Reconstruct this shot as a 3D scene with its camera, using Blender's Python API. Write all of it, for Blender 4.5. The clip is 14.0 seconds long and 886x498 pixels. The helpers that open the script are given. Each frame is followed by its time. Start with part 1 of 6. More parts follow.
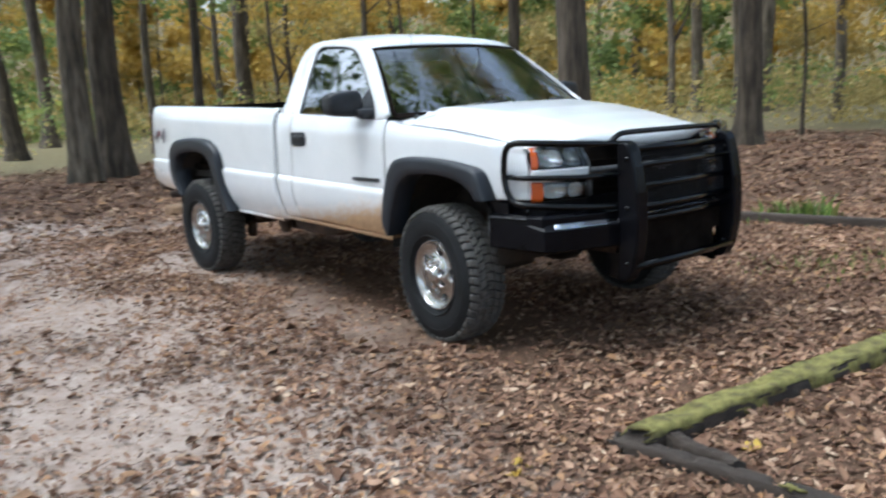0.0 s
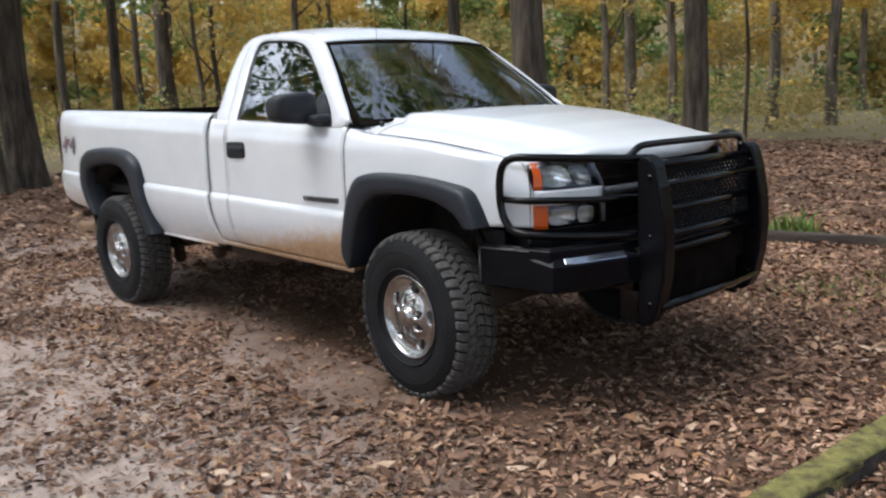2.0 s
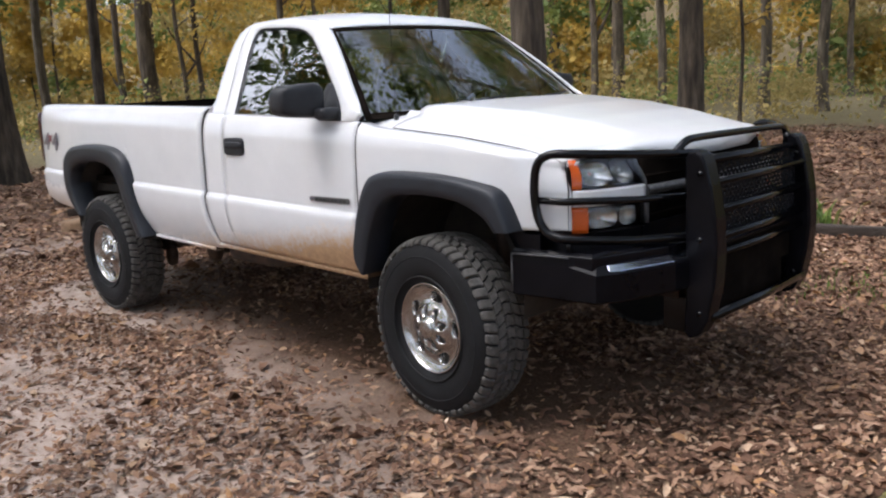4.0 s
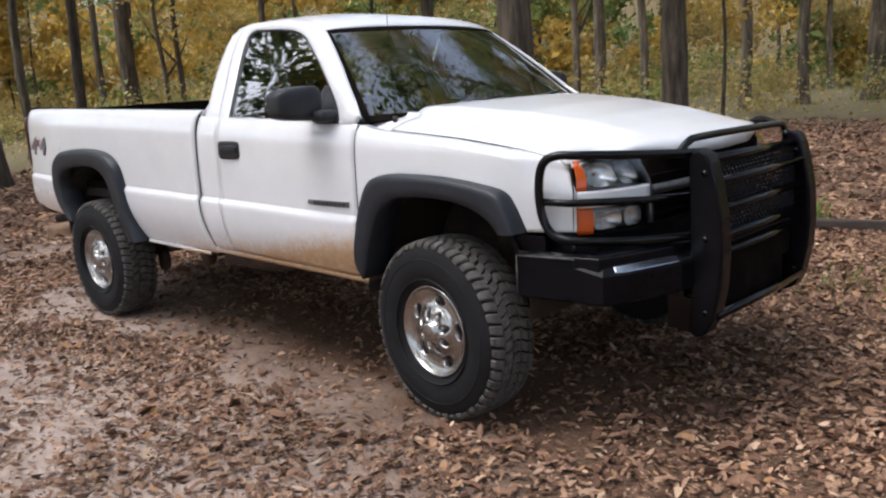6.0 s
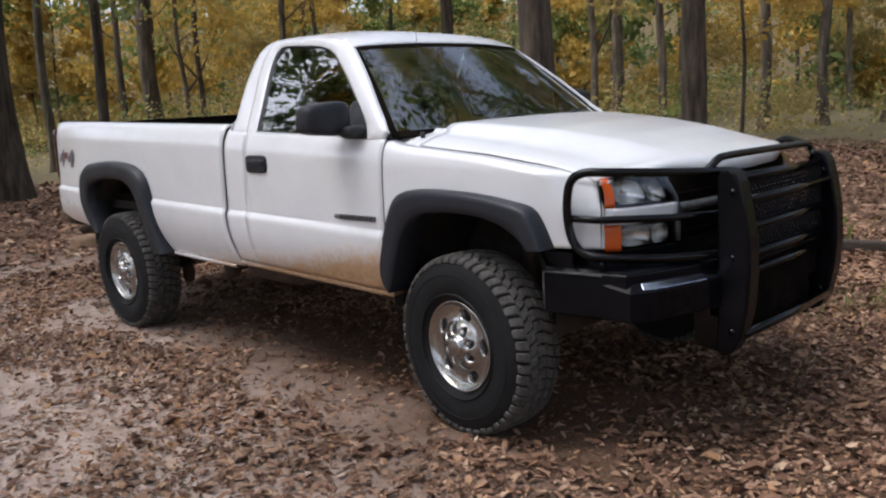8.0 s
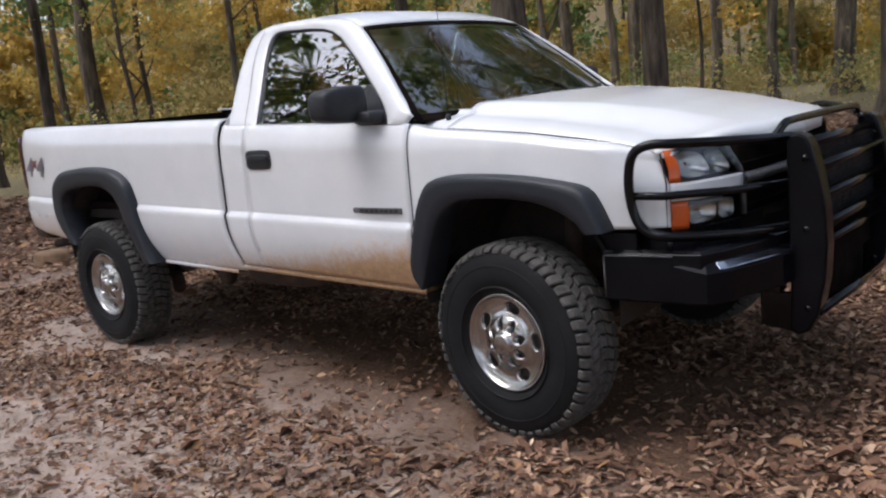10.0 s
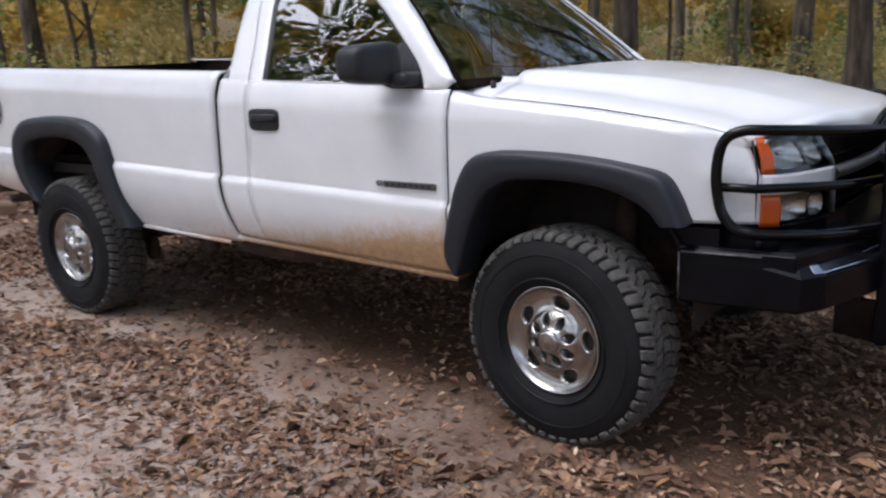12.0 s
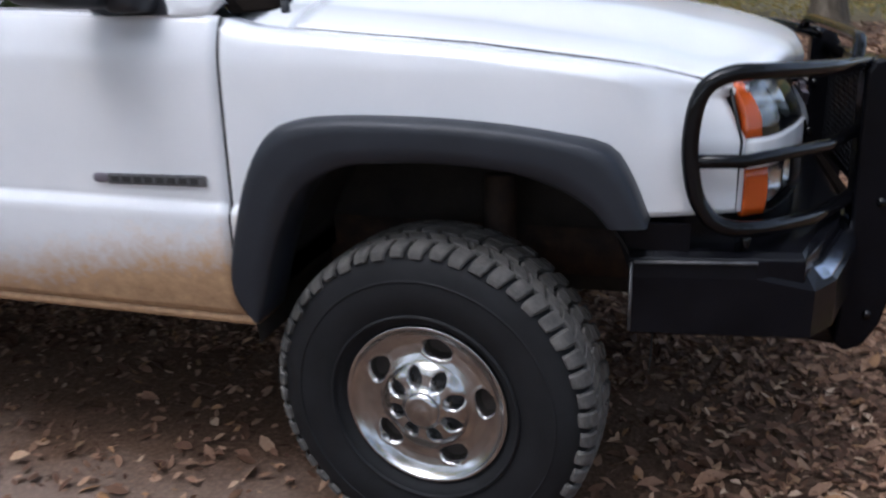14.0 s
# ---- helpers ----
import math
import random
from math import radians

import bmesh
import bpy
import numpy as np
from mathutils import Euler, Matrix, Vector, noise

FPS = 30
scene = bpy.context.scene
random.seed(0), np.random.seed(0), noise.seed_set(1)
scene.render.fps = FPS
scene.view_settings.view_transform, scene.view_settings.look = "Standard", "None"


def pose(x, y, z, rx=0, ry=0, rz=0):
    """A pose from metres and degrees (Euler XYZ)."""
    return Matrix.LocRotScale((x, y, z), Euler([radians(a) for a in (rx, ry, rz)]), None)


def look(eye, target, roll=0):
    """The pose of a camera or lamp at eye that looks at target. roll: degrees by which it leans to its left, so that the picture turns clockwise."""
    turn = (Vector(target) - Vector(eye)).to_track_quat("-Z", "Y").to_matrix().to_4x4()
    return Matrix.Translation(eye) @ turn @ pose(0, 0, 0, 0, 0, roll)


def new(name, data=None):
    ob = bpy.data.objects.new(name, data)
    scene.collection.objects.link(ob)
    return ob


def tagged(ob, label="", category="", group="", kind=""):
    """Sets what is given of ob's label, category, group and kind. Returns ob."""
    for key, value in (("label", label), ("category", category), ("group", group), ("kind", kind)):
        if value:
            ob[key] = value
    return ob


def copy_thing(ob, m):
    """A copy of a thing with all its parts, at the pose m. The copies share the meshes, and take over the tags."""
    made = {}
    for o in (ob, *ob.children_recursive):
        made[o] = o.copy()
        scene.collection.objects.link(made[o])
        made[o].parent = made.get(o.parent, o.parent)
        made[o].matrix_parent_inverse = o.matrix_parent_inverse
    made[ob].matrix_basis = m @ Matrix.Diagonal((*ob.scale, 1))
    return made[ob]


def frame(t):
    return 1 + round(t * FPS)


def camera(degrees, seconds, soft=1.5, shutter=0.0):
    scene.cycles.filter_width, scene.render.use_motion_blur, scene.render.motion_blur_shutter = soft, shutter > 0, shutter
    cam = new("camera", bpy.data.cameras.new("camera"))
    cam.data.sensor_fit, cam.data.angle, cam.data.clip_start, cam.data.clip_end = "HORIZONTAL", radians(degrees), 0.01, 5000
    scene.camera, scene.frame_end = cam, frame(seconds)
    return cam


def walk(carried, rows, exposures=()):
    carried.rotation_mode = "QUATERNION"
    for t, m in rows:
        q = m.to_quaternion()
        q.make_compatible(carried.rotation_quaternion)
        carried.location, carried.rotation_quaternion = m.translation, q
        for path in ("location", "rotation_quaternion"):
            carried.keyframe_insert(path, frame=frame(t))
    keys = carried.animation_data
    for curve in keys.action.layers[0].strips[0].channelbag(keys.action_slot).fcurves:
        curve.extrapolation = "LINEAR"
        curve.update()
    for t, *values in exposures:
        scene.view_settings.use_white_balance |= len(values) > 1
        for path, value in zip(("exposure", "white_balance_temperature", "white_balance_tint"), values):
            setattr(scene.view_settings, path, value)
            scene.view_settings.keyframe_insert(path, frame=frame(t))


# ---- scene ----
cam = camera(54.8, 14.0, 2.15, 0.45)
PATH = [
    (0, (4.004, -4.233, 1.538), (2.483, -2.985, 1.175), -2.8),
    (0.5, (3.782, -4.172, 1.546), (2.37, -2.796, 1.208), -1.2),
    (1, (3.567, -4.061, 1.526), (2.073, -2.776, 1.179), -3.3),
    (1.5, (3.339, -3.89, 1.532), (1.839, -2.615, 1.183), -2.8),
    (2, (3.125, -3.805, 1.523), (1.714, -2.432, 1.169), -2.4),
    (2.5, (2.937, -3.743, 1.519), (1.574, -2.334, 1.125), -1.5),
    (3, (2.809, -3.644, 1.526), (1.335, -2.343, 1.159), -2.5),
    (3.5, (2.741, -3.64, 1.522), (1.345, -2.268, 1.111), -2.1),
    (4, (2.733, -3.671, 1.537), (1.35, -2.277, 1.157), -2.9),
    (4.2, (2.731, -3.672, 1.539), (1.367, -2.263, 1.148), -2.5),
    (6.3, (2.646, -3.712, 1.564), (1.29, -2.296, 1.172), -3.8),
    (6.5, (2.649, -3.712, 1.55), (1.281, -2.312, 1.14), -3.9),
    (7, (2.641, -3.73, 1.552), (1.24, -2.345, 1.203), -3.4),
    (7.5, (2.632, -3.739, 1.554), (1.242, -2.347, 1.191), -3.0),
    (8, (2.627, -3.764, 1.561), (1.245, -2.361, 1.213), -3.0),
    (8.5, (2.556, -3.77, 1.548), (1.148, -2.388, 1.221), -1.2),
    (8.7, (2.496, -3.745, 1.536), (1.105, -2.354, 1.172), -3.1),
    (10.8, (1.911, -3.82, 1.512), (0.668, -2.303, 1.12), -4.6),
    (11, (1.853, -3.787, 1.538), (0.64, -2.25, 1.13), -3.8),
    (11.5, (1.735, -3.773, 1.544), (0.482, -2.28, 1.095), -2.9),
    (12, (1.555, -3.731, 1.532), (0.373, -2.183, 1.077), -2.3),
    (12.5, (1.342, -3.634, 1.544), (0.301, -2.022, 0.98), -2.3),
    (13, (1.096, -3.387, 1.568), (0.101, -1.753, 0.988), -3.1),
    (13.5, (0.796, -3.122, 1.546), (0.049, -1.35, 0.996), -0.6),
    (14, (0.547, -2.834, 1.474), (0.045, -1.004, 0.841), -2.0),
]
EXPOSURES = [(0, 1.02, 5500, 2), (0.5, 0.90, 5500, 2), (1.0, 0.76, 5570, 3), (1.5, 0.72, 5750, 5), (2.5, 0.74, 5900, 10), (4, 0.78, 6050, 12), (6.5, 0.78, 6060, 12), (7, 0.72, 6060, 12), (7.5, 0.46, 6030, 12), (8.5, 0.48, 6030, 13), (11, 0.50, 5880, 13), (12.5, 0.52, 5820, 14), (13, 0.50, 5720, 13), (14, 0.54, 5560, 12)]
walk(cam, [(t, look(eye, target, roll)) for t, eye, target, roll in PATH], EXPOSURES)

# ---- world and light ----
SUN_ELEV, SUN_AZ = 60.0, 212.0
world = bpy.data.worlds.new("sky")
scene.world = world
world.use_nodes = True
wn = world.node_tree.nodes
sky = wn.new("ShaderNodeTexSky")
sky.sky_type, sky.sun_disc = "NISHITA", False
sky.sun_elevation, sky.sun_rotation = radians(SUN_ELEV), radians(SUN_AZ)
sky.air_density, sky.dust_density, sky.ozone_density = 1.0, 5.0, 1.0
wn["Background"].inputs["Strength"].default_value = 0.15
veil = wn.new("ShaderNodeHueSaturation")
veil.inputs["Saturation"].default_value, veil.inputs["Value"].default_value = 0.60, 1.62
world.node_tree.links.new(sky.outputs["Color"], veil.inputs["Color"])
world.node_tree.links.new(veil.outputs["Color"], wn["Background"].inputs["Color"])
sun = new("sun", bpy.data.lights.new("sun", "SUN"))
sun.data.energy, sun.data.angle, sun.data.color = 0.85, radians(85), (1.0, 0.97, 0.93)
sun_from = Vector((math.sin(radians(SUN_AZ)) * math.cos(radians(SUN_ELEV)), math.cos(radians(SUN_AZ)) * math.cos(radians(SUN_ELEV)), math.sin(radians(SUN_ELEV))))
sun.matrix_world = look(tuple(sun_from * 30), (0, 0, 0))


# ---- materials ----
def material(name, color=(0.5, 0.5, 0.5), rough=0.5, metal=0.0, coat=0.0, spec=0.5):
    m = bpy.data.materials.new(name)
    m.use_nodes = True
    b = m.node_tree.nodes["Principled BSDF"]
    b.inputs["Base Color"].default_value = (*color, 1)
    b.inputs["Roughness"].default_value = rough
    b.inputs["Metallic"].default_value = metal
    b.inputs["Coat Weight"].default_value = coat
    b.inputs["Coat Roughness"].default_value = 0.06
    b.inputs["Specular IOR Level"].default_value = spec
    return m


def node(m, kind, **values):
    n = m.node_tree.nodes.new(kind)
    for key, v in values.items():
        n.inputs[key.replace("_", " ")].default_value = v
    return n


def wire(m, a, out, b, into):
    m.node_tree.links.new(a.outputs[out], b.inputs[into])


def bsdf(m):
    return m.node_tree.nodes["Principled BSDF"]


def ramp(m, stops):
    n = m.node_tree.nodes.new("ShaderNodeValToRGB")
    e = n.color_ramp.elements
    while len(e) < len(stops):
        e.new(0.5)
    for i, (p, c) in enumerate(stops):
        e[i].position, e[i].color = p, (*c, 1)
    return n


def coords(m, stretch=(1, 1, 1)):
    """World position, stretched."""
    geo = m.node_tree.nodes.new("ShaderNodeNewGeometry")
    mp = m.node_tree.nodes.new("ShaderNodeMapping")
    mp.inputs["Scale"].default_value = stretch
    wire(m, geo, "Position", mp, "Vector")
    return mp


def noise_tex(m, scale, detail=6.0, rough=0.6, stretch=(1, 1, 1)):
    n = node(m, "ShaderNodeTexNoise", Scale=scale, Detail=detail, Roughness=rough)
    wire(m, coords(m, stretch), "Vector", n, "Vector")
    return n


def add_bump(m, source, out, strength, distance):
    b = node(m, "ShaderNodeBump", Strength=strength, Distance=distance)
    wire(m, source, out, b, "Height")
    wire(m, b, "Normal", bsdf(m), "Normal")
    return b


def math_node(m, op, a=None, b=None, va=0.0, vb=0.0, clamp=False):
    n = m.node_tree.nodes.new("ShaderNodeMath")
    n.operation, n.use_clamp = op, clamp
    n.inputs[0].default_value, n.inputs[1].default_value = va, vb
    if a:
        m.node_tree.links.new(a, n.inputs[0])
    if b:
        m.node_tree.links.new(b, n.inputs[1])
    return n.outputs[0]


def varied(name, stops, scale, rough=0.6, metal=0.0, bump=0.0, bscale=None, dist=0.01, stretch=(1, 1, 1), rough_var=0.1, coat=0.0, detail=6.0, spec=0.5):
    """A surface whose colour runs through stops by noise, with relief and uneven gloss."""
    m = material(name, stops[0][1], rough, metal, coat, spec)
    n = noise_tex(m, scale, detail, 0.62, stretch)
    r = ramp(m, stops)
    wire(m, n, "Fac", r, "Fac")
    wire(m, r, "Color", bsdf(m), "Base Color")
    fine = noise_tex(m, bscale or scale * 6, 5, 0.65, stretch)
    if bump:
        add_bump(m, fine, "Fac", bump, dist)
    mr = node(m, "ShaderNodeMapRange")
    mr.inputs["To Min"].default_value, mr.inputs["To Max"].default_value = max(rough - rough_var, 0.02), min(rough + rough_var, 1)
    wire(m, fine, "Fac", mr, "Value")
    wire(m, mr, "Result", bsdf(m), "Roughness")
    return m


def paint_material():
    m = material("white_paint", (0.8, 0.8, 0.8), 0.3, 0, 0.5)
    geo = m.node_tree.nodes.new("ShaderNodeNewGeometry")
    sep = m.node_tree.nodes.new("ShaderNodeSeparateXYZ")
    wire(m, geo, "Position", sep, "Vector")
    big, fine = noise_tex(m, 3.0, 5), noise_tex(m, 30.0, 7, 0.75)
    # mud thrown up by the front wheel: thick low down behind it, thinning rearwards and upwards
    height = math_node(m, "MULTIPLY_ADD", sep.outputs["X"], None, 0, 0.13)
    m.node_tree.nodes[-1].inputs[2].default_value = 0.985
    above = math_node(m, "SUBTRACT", height, sep.outputs["Z"])
    wob = math_node(m, "MULTIPLY_ADD", big.outputs["Fac"], None, 0, 0.16)
    m.node_tree.nodes[-1].inputs[2].default_value = -0.08
    spk = math_node(m, "MULTIPLY_ADD", fine.outputs["Fac"], None, 0, 0.24)
    m.node_tree.nodes[-1].inputs[2].default_value = -0.13
    t = math_node(m, "ADD", math_node(m, "ADD", above, wob), spk)
    mud = math_node(m, "MULTIPLY", t, None, 0, 6.5, True)
    mud = math_node(m, "POWER", mud, None, 0, 1.25, True)
    mud = math_node(m, "MULTIPLY", mud, None, 0, 0.92, True)
    ahead = math_node(m, "LESS_THAN", sep.outputs["X"], None, 0, -0.40)
    mud = math_node(m, "MULTIPLY", mud, ahead)
    # and behind the rear wheel, up the corner of the bed
    tail = math_node(m, "SUBTRACT", None, sep.outputs["Z"], 0.93)
    tail = math_node(m, "ADD", math_node(m, "ADD", tail, wob), spk)
    tail = math_node(m, "MULTIPLY", tail, None, 0, 4.2, True)
    tail = math_node(m, "MULTIPLY", tail, math_node(m, "LESS_THAN", sep.outputs["X"], None, 0, -3.6))
    mud = math_node(m, "MAXIMUM", mud, math_node(m, "MULTIPLY", tail, None, 0, 0.75))
    mix = m.node_tree.nodes.new("ShaderNodeMix")
    mix.data_type = "RGBA"
    tone = ramp(m, [(0.3, (0.64, 0.655, 0.675)), (0.7, (0.70, 0.71, 0.725))])
    wire(m, big, "Fac", tone, "Fac")
    m.node_tree.links.new(mud, mix.inputs["Factor"])
    wire(m, tone, "Color", mix, "A")
    dirt = ramp(m, [(0.3, (0.27, 0.135, 0.045)), (0.7, (0.50, 0.31, 0.14))])
    wire(m, fine, "Fac", dirt, "Fac")
    wire(m, dirt, "Color", mix, "B")
    wire(m, mix, "Result", bsdf(m), "Base Color")
    rr = math_node(m, "MULTIPLY_ADD", mud, None, 0, 0.5)
    m.node_tree.nodes[-1].inputs[2].default_value = 0.22
    m.node_tree.links.new(rr, bsdf(m).inputs["Roughness"])
    cc = math_node(m, "MULTIPLY_ADD", mud, None, 0, -0.4, True)
    m.node_tree.nodes[-1].inputs[2].default_value = 0.45
    m.node_tree.links.new(cc, bsdf(m).inputs["Coat Weight"])
    return m


def glass_material(name, tint, gloss=1.0, ior=2.2):
    m = bpy.data.materials.new(name)
    m.use_nodes = True
    m.node_tree.nodes.remove(bsdf(m))
    clear = node(m, "ShaderNodeBsdfTransparent", Color=(*tint, 1))
    shine = node(m, "ShaderNodeBsdfGlossy", Roughness=0.015, Color=(gloss, gloss, gloss, 1))
    fres = node(m, "ShaderNodeFresnel", IOR=ior)
    mix = m.node_tree.nodes.new("ShaderNodeMixShader")
    wire(m, fres, "Fac", mix, 0)
    wire(m, clear, "BSDF", mix, 1)
    wire(m, shine, "BSDF", mix, 2)
    m.node_tree.links.new(mix.outputs[0], m.node_tree.nodes["Material Output"].inputs["Surface"])
    return m


def island_material(name, stops, rough=0.7, spec=0.3, through_light=0.0, patchy=False, by_place=0.0):
    """Leaves and the like: each piece takes its own colour."""
    m = material(name, stops[0][1], rough, spec=spec)
    geo = m.node_tree.nodes.new("ShaderNodeNewGeometry")
    r = ramp(m, stops)
    if by_place:
        spot = noise_tex(m, 0.42, 4, 0.6)
        wide = node(m, "ShaderNodeMapRange")
        wide.inputs["From Min"].default_value, wide.inputs["From Max"].default_value = 0.28, 0.72
        wire(m, spot, "Fac", wide, "Value")
        a = math_node(m, "MULTIPLY", wide.outputs["Result"], None, 0, by_place)
        b = math_node(m, "MULTIPLY", geo.outputs["Random Per Island"], None, 0, 1 - by_place)
        m.node_tree.links.new(math_node(m, "ADD", a, b), r.inputs["Fac"])
    else:
        wire(m, geo, "Random Per Island", r, "Fac")
    fine = noise_tex(m, 60, 4)
    mix = m.node_tree.nodes.new("ShaderNodeMix")
    mix.data_type, mix.blend_type = "RGBA", "MULTIPLY"
    mix.inputs["Factor"].default_value = 0.40
    tone = ramp(m, [(0.3, (0.55, 0.52, 0.5)), (0.65, (1.1, 1.1, 1.1))])
    wire(m, fine, "Fac", tone, "Fac")
    wire(m, r, "Color", mix, "A")
    wire(m, tone, "Color", mix, "B")
    if patchy:
        big = noise_tex(m, 0.9, 4, 0.6)
        shade = ramp(m, [(0.35, (0.62, 0.60, 0.58)), (0.62, (1.2, 1.18, 1.15))])
        wire(m, big, "Fac", shade, "Fac")
        mix3 = m.node_tree.nodes.new("ShaderNodeMix")
        mix3.data_type, mix3.blend_type = "RGBA", "MULTIPLY"
        mix3.inputs["Factor"].default_value = 1.0
        wire(m, mix, "Result", mix3, "A")
        wire(m, shade, "Color", mix3, "B")
        mix = mix3
    wire(m, mix, "Result", bsdf(m), "Base Color")
    if through_light:
        tl = m.node_tree.nodes.new("ShaderNodeBsdfTranslucent")
        wire(m, mix, "Result", tl, "Color")
        ms = m.node_tree.nodes.new("ShaderNodeMixShader")
        ms.inputs[0].default_value = through_light
        wire(m, bsdf(m), "BSDF", ms, 1)
        wire(m, tl, "BSDF", ms, 2)
        m.node_tree.links.new(ms.outputs[0], m.node_tree.nodes["Material Output"].inputs["Surface"])
    return m


def ground_material():
    m = material("forest_floor", (0.2, 0.14, 0.1), 0.95, spec=0.2)
    sandn, mid, fine = noise_tex(m, 0.55, 5), noise_tex(m, 5.0, 8, 0.7), noise_tex(m, 60.0, 6, 0.75)
    sand = ramp(m, [(0.3, (0.272, 0.203, 0.164)), (0.5, (0.39, 0.309, 0.260)), (0.72, (0.495, 0.412, 0.361))])
    wire(m, mid, "Fac", sand, "Fac")
    litter = ramp(m, [(0.3, (0.057, 0.032, 0.020)), (0.5, (0.118, 0.071, 0.045)), (0.7, (0.21, 0.136, 0.092))])
    wire(m, fine, "Fac", litter, "Fac")
    grass = ramp(m, [(0.3, (0.075, 0.062, 0.032)), (0.5, (0.14, 0.116, 0.062)), (0.62, (0.145, 0.13, 0.062)), (0.78, (0.27, 0.235, 0.16))])
    wire(m, mid, "Fac", grass, "Fac")
    geo = m.node_tree.nodes.new("ShaderNodeNewGeometry")
    sep = m.node_tree.nodes.new("ShaderNodeSeparateXYZ")
    wire(m, geo, "Position", sep, "Vector")
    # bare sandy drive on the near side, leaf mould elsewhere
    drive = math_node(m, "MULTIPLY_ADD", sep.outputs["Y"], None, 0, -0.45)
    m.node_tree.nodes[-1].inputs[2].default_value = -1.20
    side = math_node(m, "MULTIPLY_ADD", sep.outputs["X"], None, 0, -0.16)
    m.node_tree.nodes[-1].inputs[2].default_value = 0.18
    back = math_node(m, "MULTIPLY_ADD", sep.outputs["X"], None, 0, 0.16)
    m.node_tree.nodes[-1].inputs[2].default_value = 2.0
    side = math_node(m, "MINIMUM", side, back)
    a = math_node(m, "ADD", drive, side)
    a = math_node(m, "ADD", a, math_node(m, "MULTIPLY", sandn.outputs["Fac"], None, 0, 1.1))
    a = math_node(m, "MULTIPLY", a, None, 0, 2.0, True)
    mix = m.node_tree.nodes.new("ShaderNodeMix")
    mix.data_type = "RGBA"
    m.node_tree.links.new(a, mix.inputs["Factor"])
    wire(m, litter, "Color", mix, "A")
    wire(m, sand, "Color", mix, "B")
    far = m.node_tree.nodes.new("ShaderNodeVectorMath")
    far.operation = "LENGTH"
    wire(m, geo, "Position", far, 0)
    fm = node(m, "ShaderNodeMapRange")
    fm.inputs["From Min"].default_value, fm.inputs["From Max"].default_value = 15.5, 21.0
    wob = math_node(m, "MULTIPLY_ADD", sandn.outputs["Fac"], None, 0, 9.0)
    m.node_tree.nodes[-1].inputs[2].default_value = -4.5
    m.node_tree.links.new(math_node(m, "ADD", far.outputs["Value"], wob), fm.inputs["Value"])
    mix2 = m.node_tree.nodes.new("ShaderNodeMix")
    mix2.data_type = "RGBA"
    wire(m, fm, "Result", mix2, "Factor")
    wire(m, mix, "Result", mix2, "A")
    wire(m, grass, "Color", mix2, "B")
    hill = ramp(m, [(0.3, (0.045, 0.036, 0.016)), (0.5, (0.085, 0.063, 0.026)), (0.7, (0.14, 0.096, 0.038))])
    wire(m, mid, "Fac", hill, "Fac")
    hm = node(m, "ShaderNodeMapRange")
    hm.inputs["From Min"].default_value, hm.inputs["From Max"].default_value = 40.0, 56.0
    wire(m, far, "Value", hm, "Value")
    mix4 = m.node_tree.nodes.new("ShaderNodeMix")
    mix4.data_type = "RGBA"
    wire(m, hm, "Result", mix4, "Factor")
    wire(m, mix2, "Result", mix4, "A")
    wire(m, hill, "Color", mix4, "B")
    wire(m, mix4, "Result", bsdf(m), "Base Color")
    add_bump(m, fine, "Fac", 0.6, 0.02)
    return m


PAINT = paint_material()
SEAM = material("seam_shadow_gap", (0.02, 0.02, 0.02), 0.7)
# pale bluish metal: paints the sky's glint on the bumper fold
STEEL_GLINT = varied("bumper_sky_glint", [(0.3, (0.34, 0.36, 0.42)), (0.7, (0.56, 0.59, 0.67))], 12, 0.18, metal=1.0, rough_var=0.04)
PLASTIC = varied("black_textured_plastic", [(0.3, (0.014, 0.015, 0.018)), (0.7, (0.026, 0.028, 0.033))], 9, 0.5, bump=0.12, bscale=600, dist=0.001, spec=0.32)
LINER = varied("bed_liner", [(0.3, (0.006, 0.005, 0.0045)), (0.7, (0.014, 0.011, 0.009))], 9, 1.0, bump=0.2, bscale=200, dist=0.002, spec=0.0)
FLARE = varied("flare_plastic", [(0.3, (0.010, 0.012, 0.016)), (0.7, (0.017, 0.020, 0.027))], 6, 0.45, bump=0.08, bscale=500, dist=0.001, spec=0.35)
STEEL_BLACK = varied("black_gloss_steel", [(0.3, (0.0015, 0.0015, 0.002)), (0.7, (0.0035, 0.0035, 0.0045))], 5, 0.12, rough_var=0.05, spec=0.28)
STEEL_BUMPER = varied("black_bumper_steel", [(0.3, (0.003, 0.003, 0.004)), (0.7, (0.006, 0.006, 0.008))], 5, 0.18, rough_var=0.06, spec=0.11)
RUBBER = varied("tyre_rubber", [(0.3, (0.005, 0.0052, 0.006)), (0.7, (0.010, 0.0105, 0.012))], 10, 0.7, bump=0.15, bscale=220, dist=0.002, spec=0.25)
TREAD = varied("worn_tread_rubber", [(0.3, (0.034, 0.0325, 0.031)), (0.7, (0.105, 0.099, 0.091))], 22, 0.85, bump=0.3, bscale=200, dist=0.002)
CHROME = varied("polished_alloy", [(0.3, (0.35, 0.345, 0.34)), (0.7, (0.52, 0.515, 0.51))], 16, 0.22, metal=1.0, bump=0.015, bscale=30, dist=0.004, rough_var=0.05)
DARK = varied("underbody_dirt", [(0.3, (0.012, 0.010, 0.009)), (0.7, (0.035, 0.028, 0.022))], 12, 0.85, bump=0.3, bscale=90, dist=0.004)
